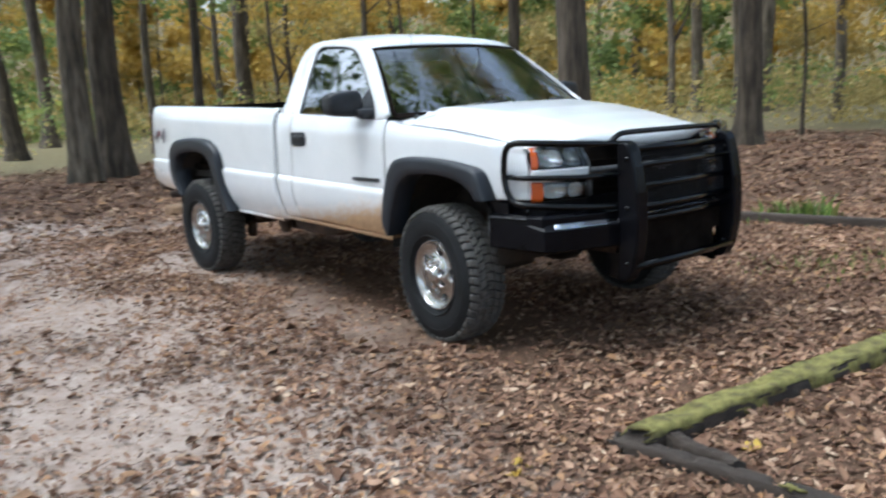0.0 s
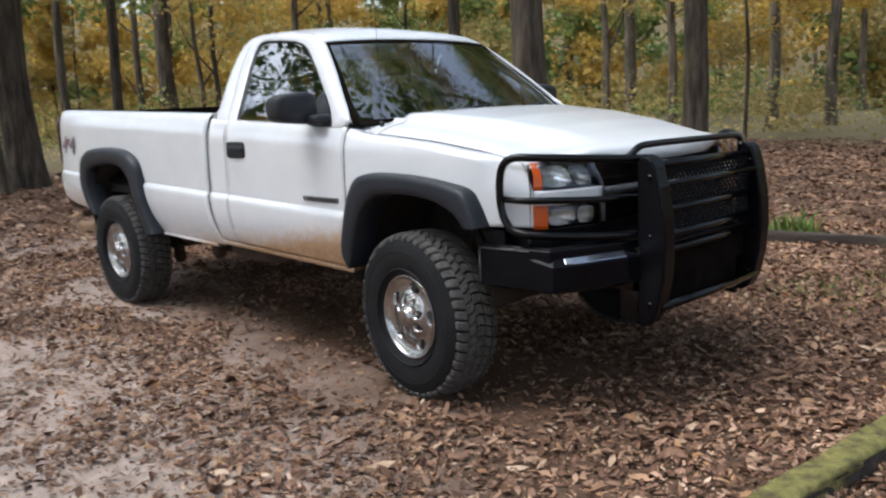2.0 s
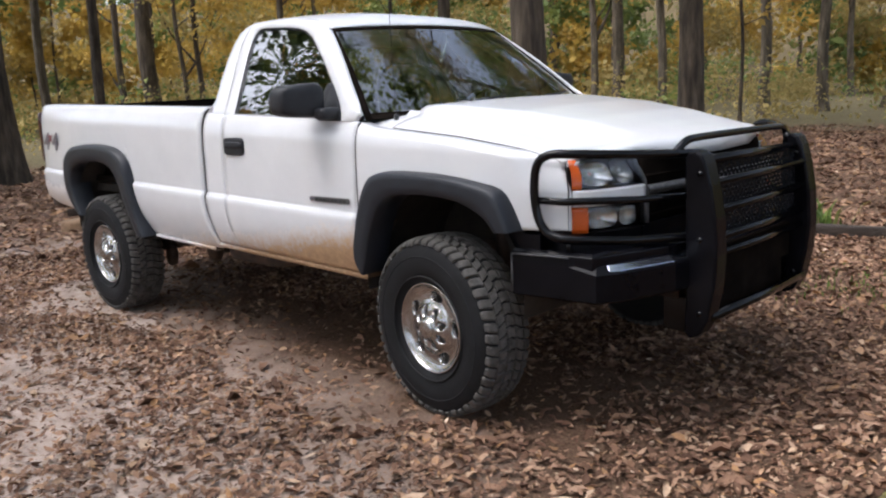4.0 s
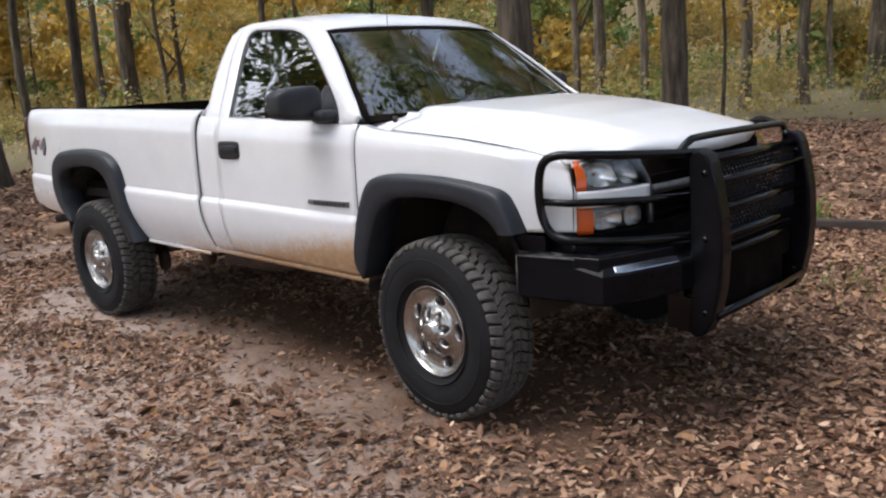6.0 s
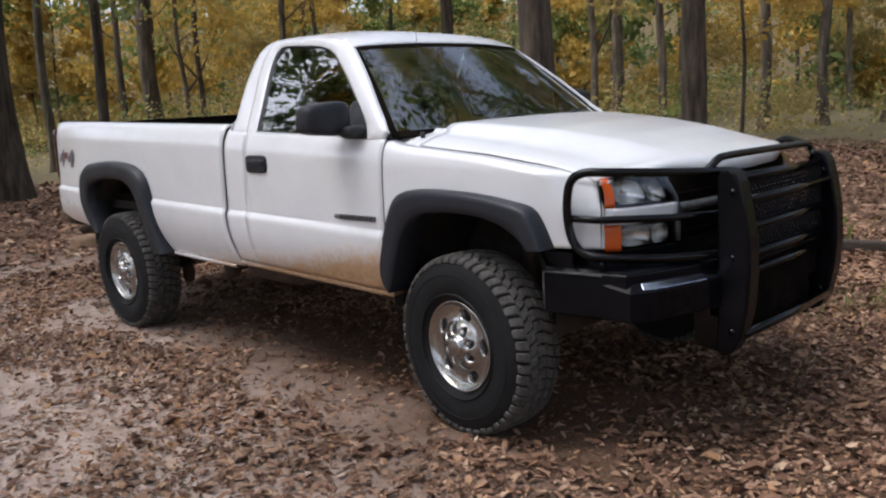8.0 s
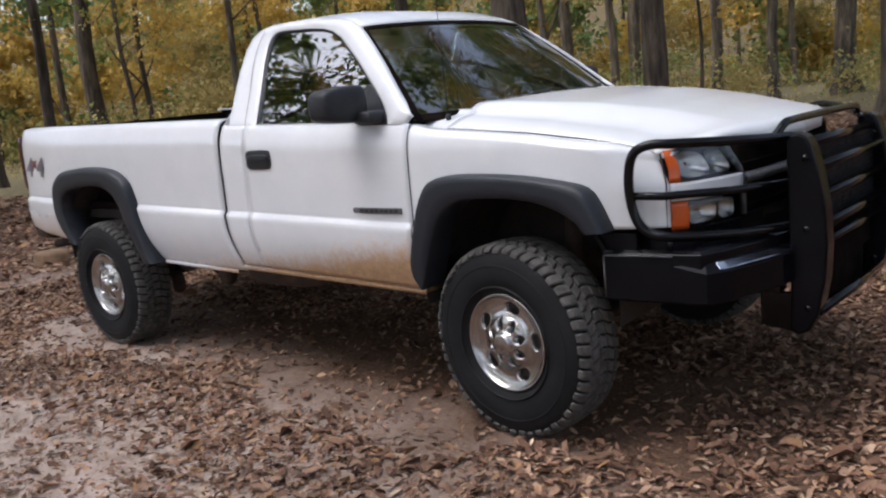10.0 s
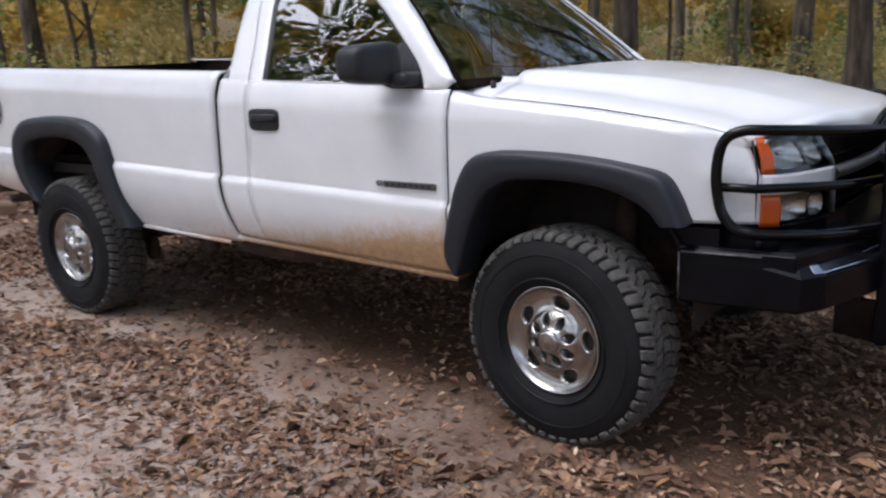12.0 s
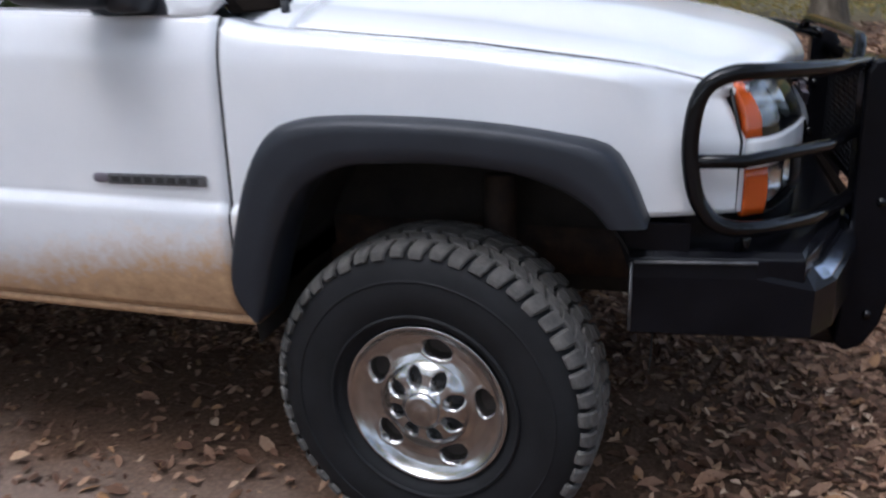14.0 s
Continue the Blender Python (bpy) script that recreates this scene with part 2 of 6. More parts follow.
MUDDY = varied("muddy_liner", [(0.32, (0.05, 0.032, 0.020)), (0.55, (0.14, 0.083, 0.044)), (0.75, (0.24, 0.15, 0.08))], 7, 0.9, bump=0.4, bscale=80, dist=0.004)
RUST = varied("rusty_steel", [(0.3, (0.02, 0.015, 0.012)), (0.6, (0.060, 0.035, 0.023)), (0.8, (0.11, 0.060, 0.036))], 18, 0.8, bump=0.3, bscale=120, dist=0.003)
SEAT = varied("grey_seat_cloth", [(0.3, (0.035, 0.036, 0.040)), (0.7, (0.060, 0.062, 0.068))], 20, 0.9, bump=0.3, bscale=500, dist=0.001)
GLASS = glass_material("tinted_glass", (0.30, 0.37, 0.33), 1.0, 2.4)
SCREEN_GLASS = glass_material("windscreen_glass", (0.55, 0.64, 0.58), 1.0, 2.4)
LENS = glass_material("clear_lens", (0.95, 0.96, 0.97), 1.0, 1.5)
REFLECTOR = varied("lamp_reflector", [(0.3, (0.58, 0.58, 0.57)), (0.7, (0.78, 0.78, 0.77))], 25, 0.14, metal=1.0, bump=0.5, bscale=40, dist=0.008)
REFLECTOR_DULL = varied("dull_lamp_reflector", [(0.3, (0.30, 0.30, 0.29)), (0.7, (0.45, 0.45, 0.43))], 25, 0.22, metal=1.0, bump=0.3, bscale=40, dist=0.008)
LAMP_DARK = material("lamp_housing", (0.035, 0.036, 0.038), 0.35)
AMBER = material("amber_lens", (0.52, 0.088, 0.010), 0.18, 0, 0.4)
bsdf(AMBER).inputs["Transmission Weight"].default_value = 0.15
TAIL_RED = material("red_lens", (0.05, 0.004, 0.004), 0.25, 0, 0.6)
BADGE = varied("dull_badge", [(0.3, (0.05, 0.05, 0.052)), (0.7, (0.15, 0.15, 0.155))], 30, 0.45, metal=0.3)
BADGE_RED = material("badge_red", (0.17, 0.045, 0.055), 0.4)
BADGE_GREY = material("badge_grey", (0.13, 0.115, 0.135), 0.45)
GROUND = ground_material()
BARK = varied("grey_brown_bark", [(0.36, (0.036, 0.028, 0.019)), (0.5, (0.095, 0.076, 0.053)), (0.64, (0.18, 0.150, 0.112))], 7, 0.95, bump=1.0, bscale=12, dist=0.08, stretch=(1, 1, 0.16), detail=9)
BARK_DARK = varied("dark_bark", [(0.36, (0.024, 0.018, 0.012)), (0.5, (0.062, 0.047, 0.032)), (0.64, (0.115, 0.091, 0.066))], 8, 0.95, bump=1.0, bscale=12, dist=0.08, stretch=(1, 1, 0.16), detail=9)
MOSS = varied("mossy_timber", [(0.32, (0.088, 0.069, 0.028)), (0.44, (0.144, 0.125, 0.040)), (0.54, (0.206, 0.188, 0.053)), (0.72, (0.300, 0.269, 0.084))], 17, 0.95, bump=0.9, bscale=70, dist=0.02, detail=9)
OLD_WOOD = varied("weathered_wood", [(0.3, (0.016, 0.012, 0.009)), (0.55, (0.046, 0.034, 0.026)), (0.75, (0.11, 0.090, 0.073))], 8, 0.95, bump=0.8, bscale=40, dist=0.02, stretch=(0.25, 1, 1), detail=9)
CUT_WOOD = varied("cut_log_wood", [(0.3, (0.13, 0.08, 0.045)), (0.7, (0.30, 0.19, 0.11))], 9, 0.9, bump=0.6, bscale=60, dist=0.01)
LITTER = island_material("fallen_leaves", [(0.0, (0.081, 0.044, 0.029)), (0.2, (0.133, 0.074, 0.048)), (0.42, (0.197, 0.114, 0.075)), (0.66, (0.284, 0.174, 0.116)), (0.83, (0.400, 0.267, 0.185)), (0.93, (0.348, 0.196, 0.095)), (1.0, (0.580, 0.448, 0.336))], 0.8, 0.2, 0.0, True)
YELLOW_LEAF = island_material("bright_yellow_leaf", [(0.0, (0.36, 0.23, 0.035)), (1.0, (0.48, 0.34, 0.06))], 0.6, 0.3)
LEAF_YELLOW = island_material("autumn_yellow_foliage", [(0.0, (0.275, 0.193, 0.061)), (0.3, (0.440, 0.303, 0.075)), (0.6, (0.583, 0.402, 0.088)), (0.85, (0.660, 0.484, 0.132)), (1.0, (0.550, 0.308, 0.094))], 0.6, 0.3, 0.5, False, 0.65)
LEAF_GREEN = island_material("green_foliage", [(0.0, (0.083, 0.127, 0.050)), (0.4, (0.165, 0.231, 0.072)), (0.75, (0.286, 0.330, 0.094)), (1.0, (0.550, 0.462, 0.110))], 0.6, 0.3, 0.45, False, 0.65)
LEAF_OLIVE = island_material("faded_foliage", [(0.0, (0.242, 0.193, 0.077)), (0.4, (0.363, 0.292, 0.110)), (0.7, (0.473, 0.374, 0.143)), (1.0, (0.605, 0.429, 0.176))], 0.7, 0.3, 0.45, False, 0.65)
GRASS = island_material("grass_blades", [(0.0, (0.06, 0.10, 0.02)), (0.6, (0.14, 0.22, 0.04)), (1.0, (0.30, 0.30, 0.10))], 0.6, 0.3, 0.3)


# ---- mesh helpers ----
def link_mesh(name, me, mat, parent=None, label="", smooth=True):
    for m in mat if isinstance(mat, (list, tuple)) else [mat]:
        me.materials.append(m)
    if smooth:
        me.polygons.foreach_set("use_smooth", [True] * len(me.polygons))
    ob = new(name, me)
    if parent:
        ob.parent = parent
    return tagged(ob, label)


def part(name, bm, mat, parent=None, label="", smooth=True):
    me = bpy.data.meshes.new(name)
    bm.normal_update()
    bm.to_mesh(me)
    bm.free()
    return link_mesh(name, me, mat, parent, label, smooth)


def solid(ob, thick, offset=-1.0):
    s = ob.modifiers.new("thickness", "SOLIDIFY")
    s.thickness, s.offset = thick, offset
    return ob


def edges_round(ob, width, segments=2, angle=35):
    b = ob.modifiers.new("rounded", "BEVEL")
    b.width, b.segments, b.limit_method, b.angle_limit = width, segments, "ANGLE", radians(angle)
    return ob


def empty(name, label, category, at=(0, 0, 0), group="", kind=""):
    ob = new(name)
    ob.location = at
    return tagged(ob, label, category, group, kind)


def surf(bm, rows, flip=False, close=False):
    """Quads between rows of points; all rows of one length."""
    vs = [[bm.verts.new(p) for p in row] for row in rows]
    for a, b in zip(vs, vs[1:]):
        n = len(a)
        for i in range(n if close else n - 1):
            q = (a[i], a[(i + 1) % n], b[(i + 1) % n], b[i])
            try:
                bm.faces.new(q[::-1] if flip else q)
            except ValueError:
                pass
    return vs


def box(bm, x0, x1, y0, y1, z0, z1):
    vs = [bm.verts.new((x, y, z)) for x in (x0, x1) for y in (y0, y1) for z in (z0, z1)]
    for q in ((0, 1, 3, 2), (4, 6, 7, 5), (0, 4, 5, 1), (2, 3, 7, 6), (0, 2, 6, 4), (1, 5, 7, 3)):
        bm.faces.new([vs[i] for i in q])
    return vs


def prism(bm, outline, y0, y1):
    """A plate: an outline in x, z, from y0 to y1."""
    a = [bm.verts.new((x, y0, z)) for x, z in outline]
    b = [bm.verts.new((x, y1, z)) for x, z in outline]
    n = len(outline)
    bm.faces.new(a)
    bm.faces.new(b[::-1])
    for i in range(n):
        bm.faces.new((a[i], b[i], b[(i + 1) % n], a[(i + 1) % n]))
    bmesh.ops.recalc_face_normals(bm, faces=bm.faces)


def smooth_path(points, per=6):
    """A rounded line through points (Catmull-Rom)."""
    p = [Vector(q) for q in points]
    p = [2 * p[0] - p[1]] + p + [2 * p[-1] - p[-2]]
    out = []
    for i in range(1, len(p) - 2):
        for k in range(per):
            t = k / per
            a, b, c, d = p[i - 1 : i + 3]
            out.append(0.5 * (2 * b + (c - a) * t + (2 * a - 5 * b + 4 * c - d) * t * t + (3 * b - a - 3 * c + d) * t**3))
    return out + [p[-2]]


def tube(bm, path, radius, sides=10, caps=True):
    """A round bar along a path; radius a number or one for each point."""
    path = [Vector(p) for p in path]
    rads = radius if isinstance(radius, (list, tuple)) else [radius] * len(path)
    side, rows = None, []
    for i, p in enumerate(path):
        d = (path[min(i + 1, len(path) - 1)] - path[max(i - 1, 0)]).normalized()
        if side is None:
            side = d.orthogonal().normalized()
        side = (side - d * side.dot(d)).normalized()
        up = d.cross(side)
        rows.append([p + rads[i] * (math.cos(a) * side + math.sin(a) * up) for a in (2 * math.pi * k / sides for k in range(sides))])
    vs = surf(bm, rows, close=True)
    if caps:
        bm.faces.new(vs[0][::-1])
        bm.faces.new(vs[-1])
    bmesh.ops.recalc_face_normals(bm, faces=bm.faces)


def interp(table, x):
    xs = [a for a, _ in table]
    return float(np.interp(x, xs, [b for _, b in table]))


def contour(points, n):
    """n points evenly along a rounded open line in x, z."""
    p = smooth_path([(x, 0, z) for x, z in points], 8)
    d = np.r_[0, np.cumsum([(b - a).length for a, b in zip(p, p[1:])])]
    s = np.linspace(0, d[-1], n)
    return list(zip(np.interp(s, d, [q.x for q in p]), np.interp(s, d, [q.z for q in p])))


def superbox(bm, centre, size, power=4.0, nu=28, nv=16, shape=None):
    """A pillow-edged block."""
    def f(c, e):
        return math.copysign(abs(c) ** e, c)

    rows = []
    for j in range(nv + 1):
        v = -math.pi / 2 + math.pi * j / nv
        row = []
        for i in range(nu):
            u = 2 * math.pi * i / nu
            e = 2 / power
            p = [f(math.cos(v), e) * f(math.cos(u), e), f(math.cos(v), e) * f(math.sin(u), e), f(math.sin(v), e)]
            if shape:
                p = shape(*p)
            row.append(tuple(c + s * q / 2 for c, s, q in zip(centre, size, p)))
        rows.append(row)
    surf(bm, rows, close=True)
    bmesh.ops.remove_doubles(bm, verts=bm.verts, dist=1e-5)
    bmesh.ops.recalc_face_normals(bm, faces=bm.faces)


def scatter_mesh(name, centres, normals, spins, sizes, template, faces, mat, curl=None):
    """Many small pieces of one shape in one mesh. template: points in x, y, z of a piece of size 1."""
    n, k = len(centres), len(template)
    nrm = normals / np.linalg.norm(normals, axis=1, keepdims=True)
    ref = np.where(np.abs(nrm[:, 2:3]) < 0.9, np.array([[0, 0, 1.0]]), np.array([[1.0, 0, 0]]))
    a = np.cross(ref, nrm)
    a /= np.linalg.norm(a, axis=1, keepdims=True)
    b = np.cross(nrm, a)
    c, s = np.cos(spins)[:, None], np.sin(spins)[:, None]
    a, b = a * c + b * s, b * c - a * s
    t = np.asarray(template, float)[None].repeat(n, 0)
    if curl is not None:
        t[:, :, 2] *= curl[:, None]
    t = t * sizes[:, None, None]
    pts = centres[:, None] + t[..., 0:1] * a[:, None] + t[..., 1:2] * b[:, None] + t[..., 2:3] * nrm[:, None]
    f = (np.asarray(faces)[None] + k * np.arange(n)[:, None, None]).reshape(-1, len(faces[0]))
    me = bpy.data.meshes.new(name)
    me.vertices.add(n * k)
    me.vertices.foreach_set("co", pts.ravel())
    me.loops.add(f.size)
    me.loops.foreach_set("vertex_index", f.ravel().astype(np.int32))
    me.polygons.add(len(f))
    me.polygons.foreach_set("loop_start", np.arange(0, f.size, f.shape[1], dtype=np.int32))
    me.update(calc_edges=True)
    me.validate()
    return me


# ---- ground ----
def ground_z(x, y):
    """Gentle unevenness; flat where the truck stands, falling a little far away."""
    r = np.hypot(x + 1.5, y)
    near = np.clip((r - 3.2) / 4.0, 0, 1)
    z = 0.025 * np.sin(1.1 * x + 0.5) * np.cos(0.9 * y + 1.0) + 0.018 * np.sin(2.3 * x - 1.7 * y) + 0.012 * np.sin(4.1 * y + 2.0 * x)
    z = z + 0.0045 * np.clip(r - 52, 0, 70) ** 1.9 / 1.0
    return near * z + 0.006 * np.sin(5 * x + 2 * y) * np.cos(4 * y - x)


def make_ground():
    n = 260
    s = np.linspace(-1, 1, n)
    axis = np.sinh(6.2 * s) / np.sinh(6.2) * 420
    X, Y = np.meshgrid(axis - 0.5, axis - 0.5, indexing="ij")
    Z = ground_z(X, Y)
    me = bpy.data.meshes.new("ground")
    i = np.arange(n * n).reshape(n, n)
    f = np.stack([i[:-1, :-1], i[1:, :-1], i[1:, 1:], i[:-1, 1:]], -1).reshape(-1, 4)
    me.from_pydata(np.stack([X, Y, Z], -1).reshape(-1, 3).tolist(), [], f.tolist())
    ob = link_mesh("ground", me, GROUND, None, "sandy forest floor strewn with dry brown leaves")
    return tagged(ob, "", "ground", "", "structure")


make_ground()
rng = np.random.default_rng(7)


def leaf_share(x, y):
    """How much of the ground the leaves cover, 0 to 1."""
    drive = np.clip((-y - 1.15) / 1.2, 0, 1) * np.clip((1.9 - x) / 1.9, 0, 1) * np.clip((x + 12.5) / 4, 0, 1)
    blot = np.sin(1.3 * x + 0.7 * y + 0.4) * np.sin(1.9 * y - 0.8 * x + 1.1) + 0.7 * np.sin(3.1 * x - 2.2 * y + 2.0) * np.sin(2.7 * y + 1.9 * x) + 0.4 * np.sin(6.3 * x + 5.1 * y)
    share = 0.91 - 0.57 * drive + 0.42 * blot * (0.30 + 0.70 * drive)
    # leaves thinned under the truck, baring dark soil to deepen its shade
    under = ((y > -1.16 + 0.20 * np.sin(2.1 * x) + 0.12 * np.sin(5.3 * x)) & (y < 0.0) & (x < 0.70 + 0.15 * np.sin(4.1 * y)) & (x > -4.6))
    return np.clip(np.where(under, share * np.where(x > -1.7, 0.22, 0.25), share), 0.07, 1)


LEAF_SHAPE = [(-0.64, 0.02, 0.0), (-0.28, 0.21, 0.13), (0.14, 0.27, 0.10), (0.60, 0.05, 0.03), (0.20, -0.21, 0.10), (-0.24, -0.27, 0.14)]
LEAF_FACES = [(0, 3, 2, 1), (0, 5, 4, 3)]
LEAF_PLAIN = [(-0.6, 0, 0.05), (0.0, 0.30, 0.12), (0.6, 0, 0.08), (0.0, -0.30, 0.14), ]
PLAIN_FACES = [(0, 3, 2, 1)]


def litter(name, n, x0, x1, y0, y1, size, label, mat, detailed=True, share=True, thin=None):
    x, y = rng.uniform(x0, x1, n), rng.uniform(y0, y1, n)
    keep = np.ones(n, bool)
    if share:
        keep = rng.random(n) < leaf_share(x, y)
    if thin is not None:
        keep &= thin(x, y)
    x, y = x[keep], y[keep]
    m = len(x)
    lift = np.abs(rng.normal(0, 0.009, m)) + 0.006
    c = np.stack([x, y, ground_z(x, y) + lift], 1)
    tilt = rng.normal(0, 0.36 if detailed else 0.30, (m, 2))
    nrm = np.stack([tilt[:, 0], tilt[:, 1], np.ones(m)], 1)
    sizes = size * np.exp(rng.normal(0, 0.36, m))
    me = scatter_mesh(name, c, nrm, rng.uniform(0, 6.283, m), sizes, LEAF_SHAPE if detailed else LEAF_PLAIN, LEAF_FACES if detailed else PLAIN_FACES, mat, rng.normal(0.4, 1.3, m))
    ob = link_mesh(name, me, mat, None, label, smooth=False)
    return tagged(ob, "", "leaves", "", "stuff")


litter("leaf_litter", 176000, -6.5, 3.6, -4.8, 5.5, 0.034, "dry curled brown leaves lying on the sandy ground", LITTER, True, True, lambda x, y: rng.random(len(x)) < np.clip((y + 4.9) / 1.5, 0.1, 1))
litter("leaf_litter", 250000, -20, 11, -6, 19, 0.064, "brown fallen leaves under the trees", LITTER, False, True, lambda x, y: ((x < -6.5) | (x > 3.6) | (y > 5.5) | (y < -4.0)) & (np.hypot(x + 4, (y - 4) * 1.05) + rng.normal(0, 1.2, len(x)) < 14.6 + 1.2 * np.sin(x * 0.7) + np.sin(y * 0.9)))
# crumbs are thinned under the truck too, for the same darker ground
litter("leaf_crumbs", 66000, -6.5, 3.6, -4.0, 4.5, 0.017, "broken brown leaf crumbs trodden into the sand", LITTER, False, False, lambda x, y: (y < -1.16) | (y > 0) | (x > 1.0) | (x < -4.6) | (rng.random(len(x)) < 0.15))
litter("yellow_leaf_heap", 9, 1.62, 1.74, -2.04, -1.92, 0.055, "small heap of yellow leaves on the brown litter", YELLOW_LEAF, True, False)
litter("yellow_leaf_heap", 4, 2.18, 2.24, -1.20, -1.12, 0.055, "bright yellow leaves fallen beside the mossy timber", YELLOW_LEAF, True, False)
litter("yellow_leaf_scatter", 26, -5, 4.5, -4.2, 4.5, 0.05, "a few bright yellow fallen leaves", YELLOW_LEAF)


# ---- trees ----
LEAFLET = [(-0.5, 0, 0), (0.0, 0.34, 0.12), (0.5, 0, 0.0), (0.0, -0.34, 0.12)]
LEAFLET_FACES = [(0, 3, 2, 1)]


def foliage(name, centres, sizes, mat, parent=None, label=""):
    n = len(centres)
    me = scatter_mesh(name, centres, rng.normal(0, 1, (n, 3)) + np.array([0, 0, 0.5]), rng.uniform(0, 6.283, n), sizes, LEAFLET, LEAFLET_FACES, mat)
    return link_mesh(name, me, mat, parent, label, smooth=False)


def clumps(n, boughs, spread):
    """Leaf places gathered in uneven clumps round boughs (rows of x, y, z, radius)."""
    boughs = np.asarray(boughs, float)
    w = boughs[:, 3] ** 2
    pick = rng.choice(len(boughs), n, p=w / w.sum())
    d = rng.normal(0, 1, (n, 3))
    d /= np.linalg.norm(d, axis=1, keepdims=True)
    r = boughs[pick, 3] * rng.random(n) ** 0.55 * (1 + spread * rng.normal(0, 0.3, n))
    d[:, 2] *= 0.6
    return boughs[pick, :3] + d * r[:, None]


def trunk_mesh(bm, radius, height, lean=(0.0, 0.0), wobble=0.05, sides=18, flare=1.5, seed=0):
    r0 = random.Random(seed)
    ph = [r0.uniform(0, 6.28) for _ in range(6)]
    rows, n = [], 26
    for j in range(n + 1):
        t = j / n
        z = height * t**1.35 - 0.15
        r = radius * (1 - 0.62 * t) * (1 + (flare - 1) * math.exp(-max(z, 0) / (radius * 1.1 + 0.06)))
        cx = lean[0] * z + wobble * math.sin(1.3 * z / (1 + radius * 2) + ph[0]) * min(z, 3) / 3
        cy = lean[1] * z + wobble * math.sin(1.1 * z / (1 + radius * 2) + ph[1]) * min(z, 3) / 3
        low = math.exp(-max(z, 0) / (radius * 1.4 + 0.05))
        row = []
        for k in range(sides):
            a = 2 * math.pi * k / sides
            rr = r * (1 + 0.05 * math.sin(3 * a + ph[2] + z) + 0.035 * math.sin(7 * a + ph[3] - 1.7 * z) + low * 0.22 * max(0, math.sin(5 * a + ph[4])))
            row.append((cx + rr * math.cos(a), cy + rr * math.sin(a), z))
        rows.append(row)
    vs = surf(bm, rows, close=True)
    bm.faces.new(vs[-1])
    return lambda z: (lean[0] * z + wobble * math.sin(1.3 * z / (1 + radius * 2) + ph[0]) * min(z, 3) / 3, lean[1] * z + wobble * math.sin(1.1 * z / (1 + radius * 2) + ph[1]) * min(z, 3) / 3)


def limb(owner, bark, start, direction, length, radius, r0, fork=2):
    p, d = Vector(start), Vector(direction).normalized()
    pts, rads = [p.copy()], [radius]
    for i in range(6):
        d = (d + Vector((r0.uniform(-0.22, 0.22), r0.uniform(-0.22, 0.22), r0.uniform(-0.08, 0.22)))).normalized()
        p = p + d * length / 6
        pts.append(p.copy())
        rads.append(radius * (1 - 0.85 * (i + 1) / 6))
    bm = bmesh.new()
    tube(bm, pts, rads, 7)
    part("limb", bm, bark, owner)
    ends = [pts[-1], pts[4]]
    for _ in range(fork):
        k = r0.randint(2, 4)
        side = Vector((r0.uniform(-1, 1), r0.uniform(-1, 1), r0.uniform(0, 0.8)))
        ends += limb(owner, bark, pts[k], d * 0.6 + side, length * 0.5, rads[k] * 0.6, r0, 0)
    return ends


def tree(x, y, radius, height, label, lean=(0, 0), bark=BARK, crown_from=5.0, leaves=0, leaf=0.14, mat=None, limbs=6, flare=1.5, seed=1, group="", low_limb=None, spread=2.2, fork=1):
    t = empty("tree", label, "tree", (x, y, float(ground_z(x, y))), group)
    r0 = random.Random(seed)
    bm = bmesh.new()
    at = trunk_mesh(bm, radius, height, lean, 0.05 + 0.05 * radius, 20 if radius > 0.2 else 12, flare, seed)
    part("trunk", bm, bark, t)
    ends = []
    for i in range(limbs):
        z = crown_from + (height - crown_from) * (i + 0.3) / max(limbs, 1)
        a = r0.uniform(0, 6.28)
        ends += limb(t, bark, (*at(z), z), (math.cos(a), math.sin(a), r0.uniform(0.3, 0.9)), spread * r0.uniform(0.8, 1.3), radius * 0.32 * (1 - 0.5 * z / height), r0, fork)
    if low_limb:
        z, dx, dy, dz, length, rad = low_limb
        ends += limb(t, bark, (*at(z), z), (dx, dy, dz), length, rad, r0, 1)
    if leaves:
        boughs = [(*e, r0.uniform(0.5, 1.1) * spread * 0.42) for e in ends]
        foliage("crown", clumps(leaves, boughs, 1.0), leaf * np.exp(rng.normal(0, 0.25, leaves)), mat, t)
    return t


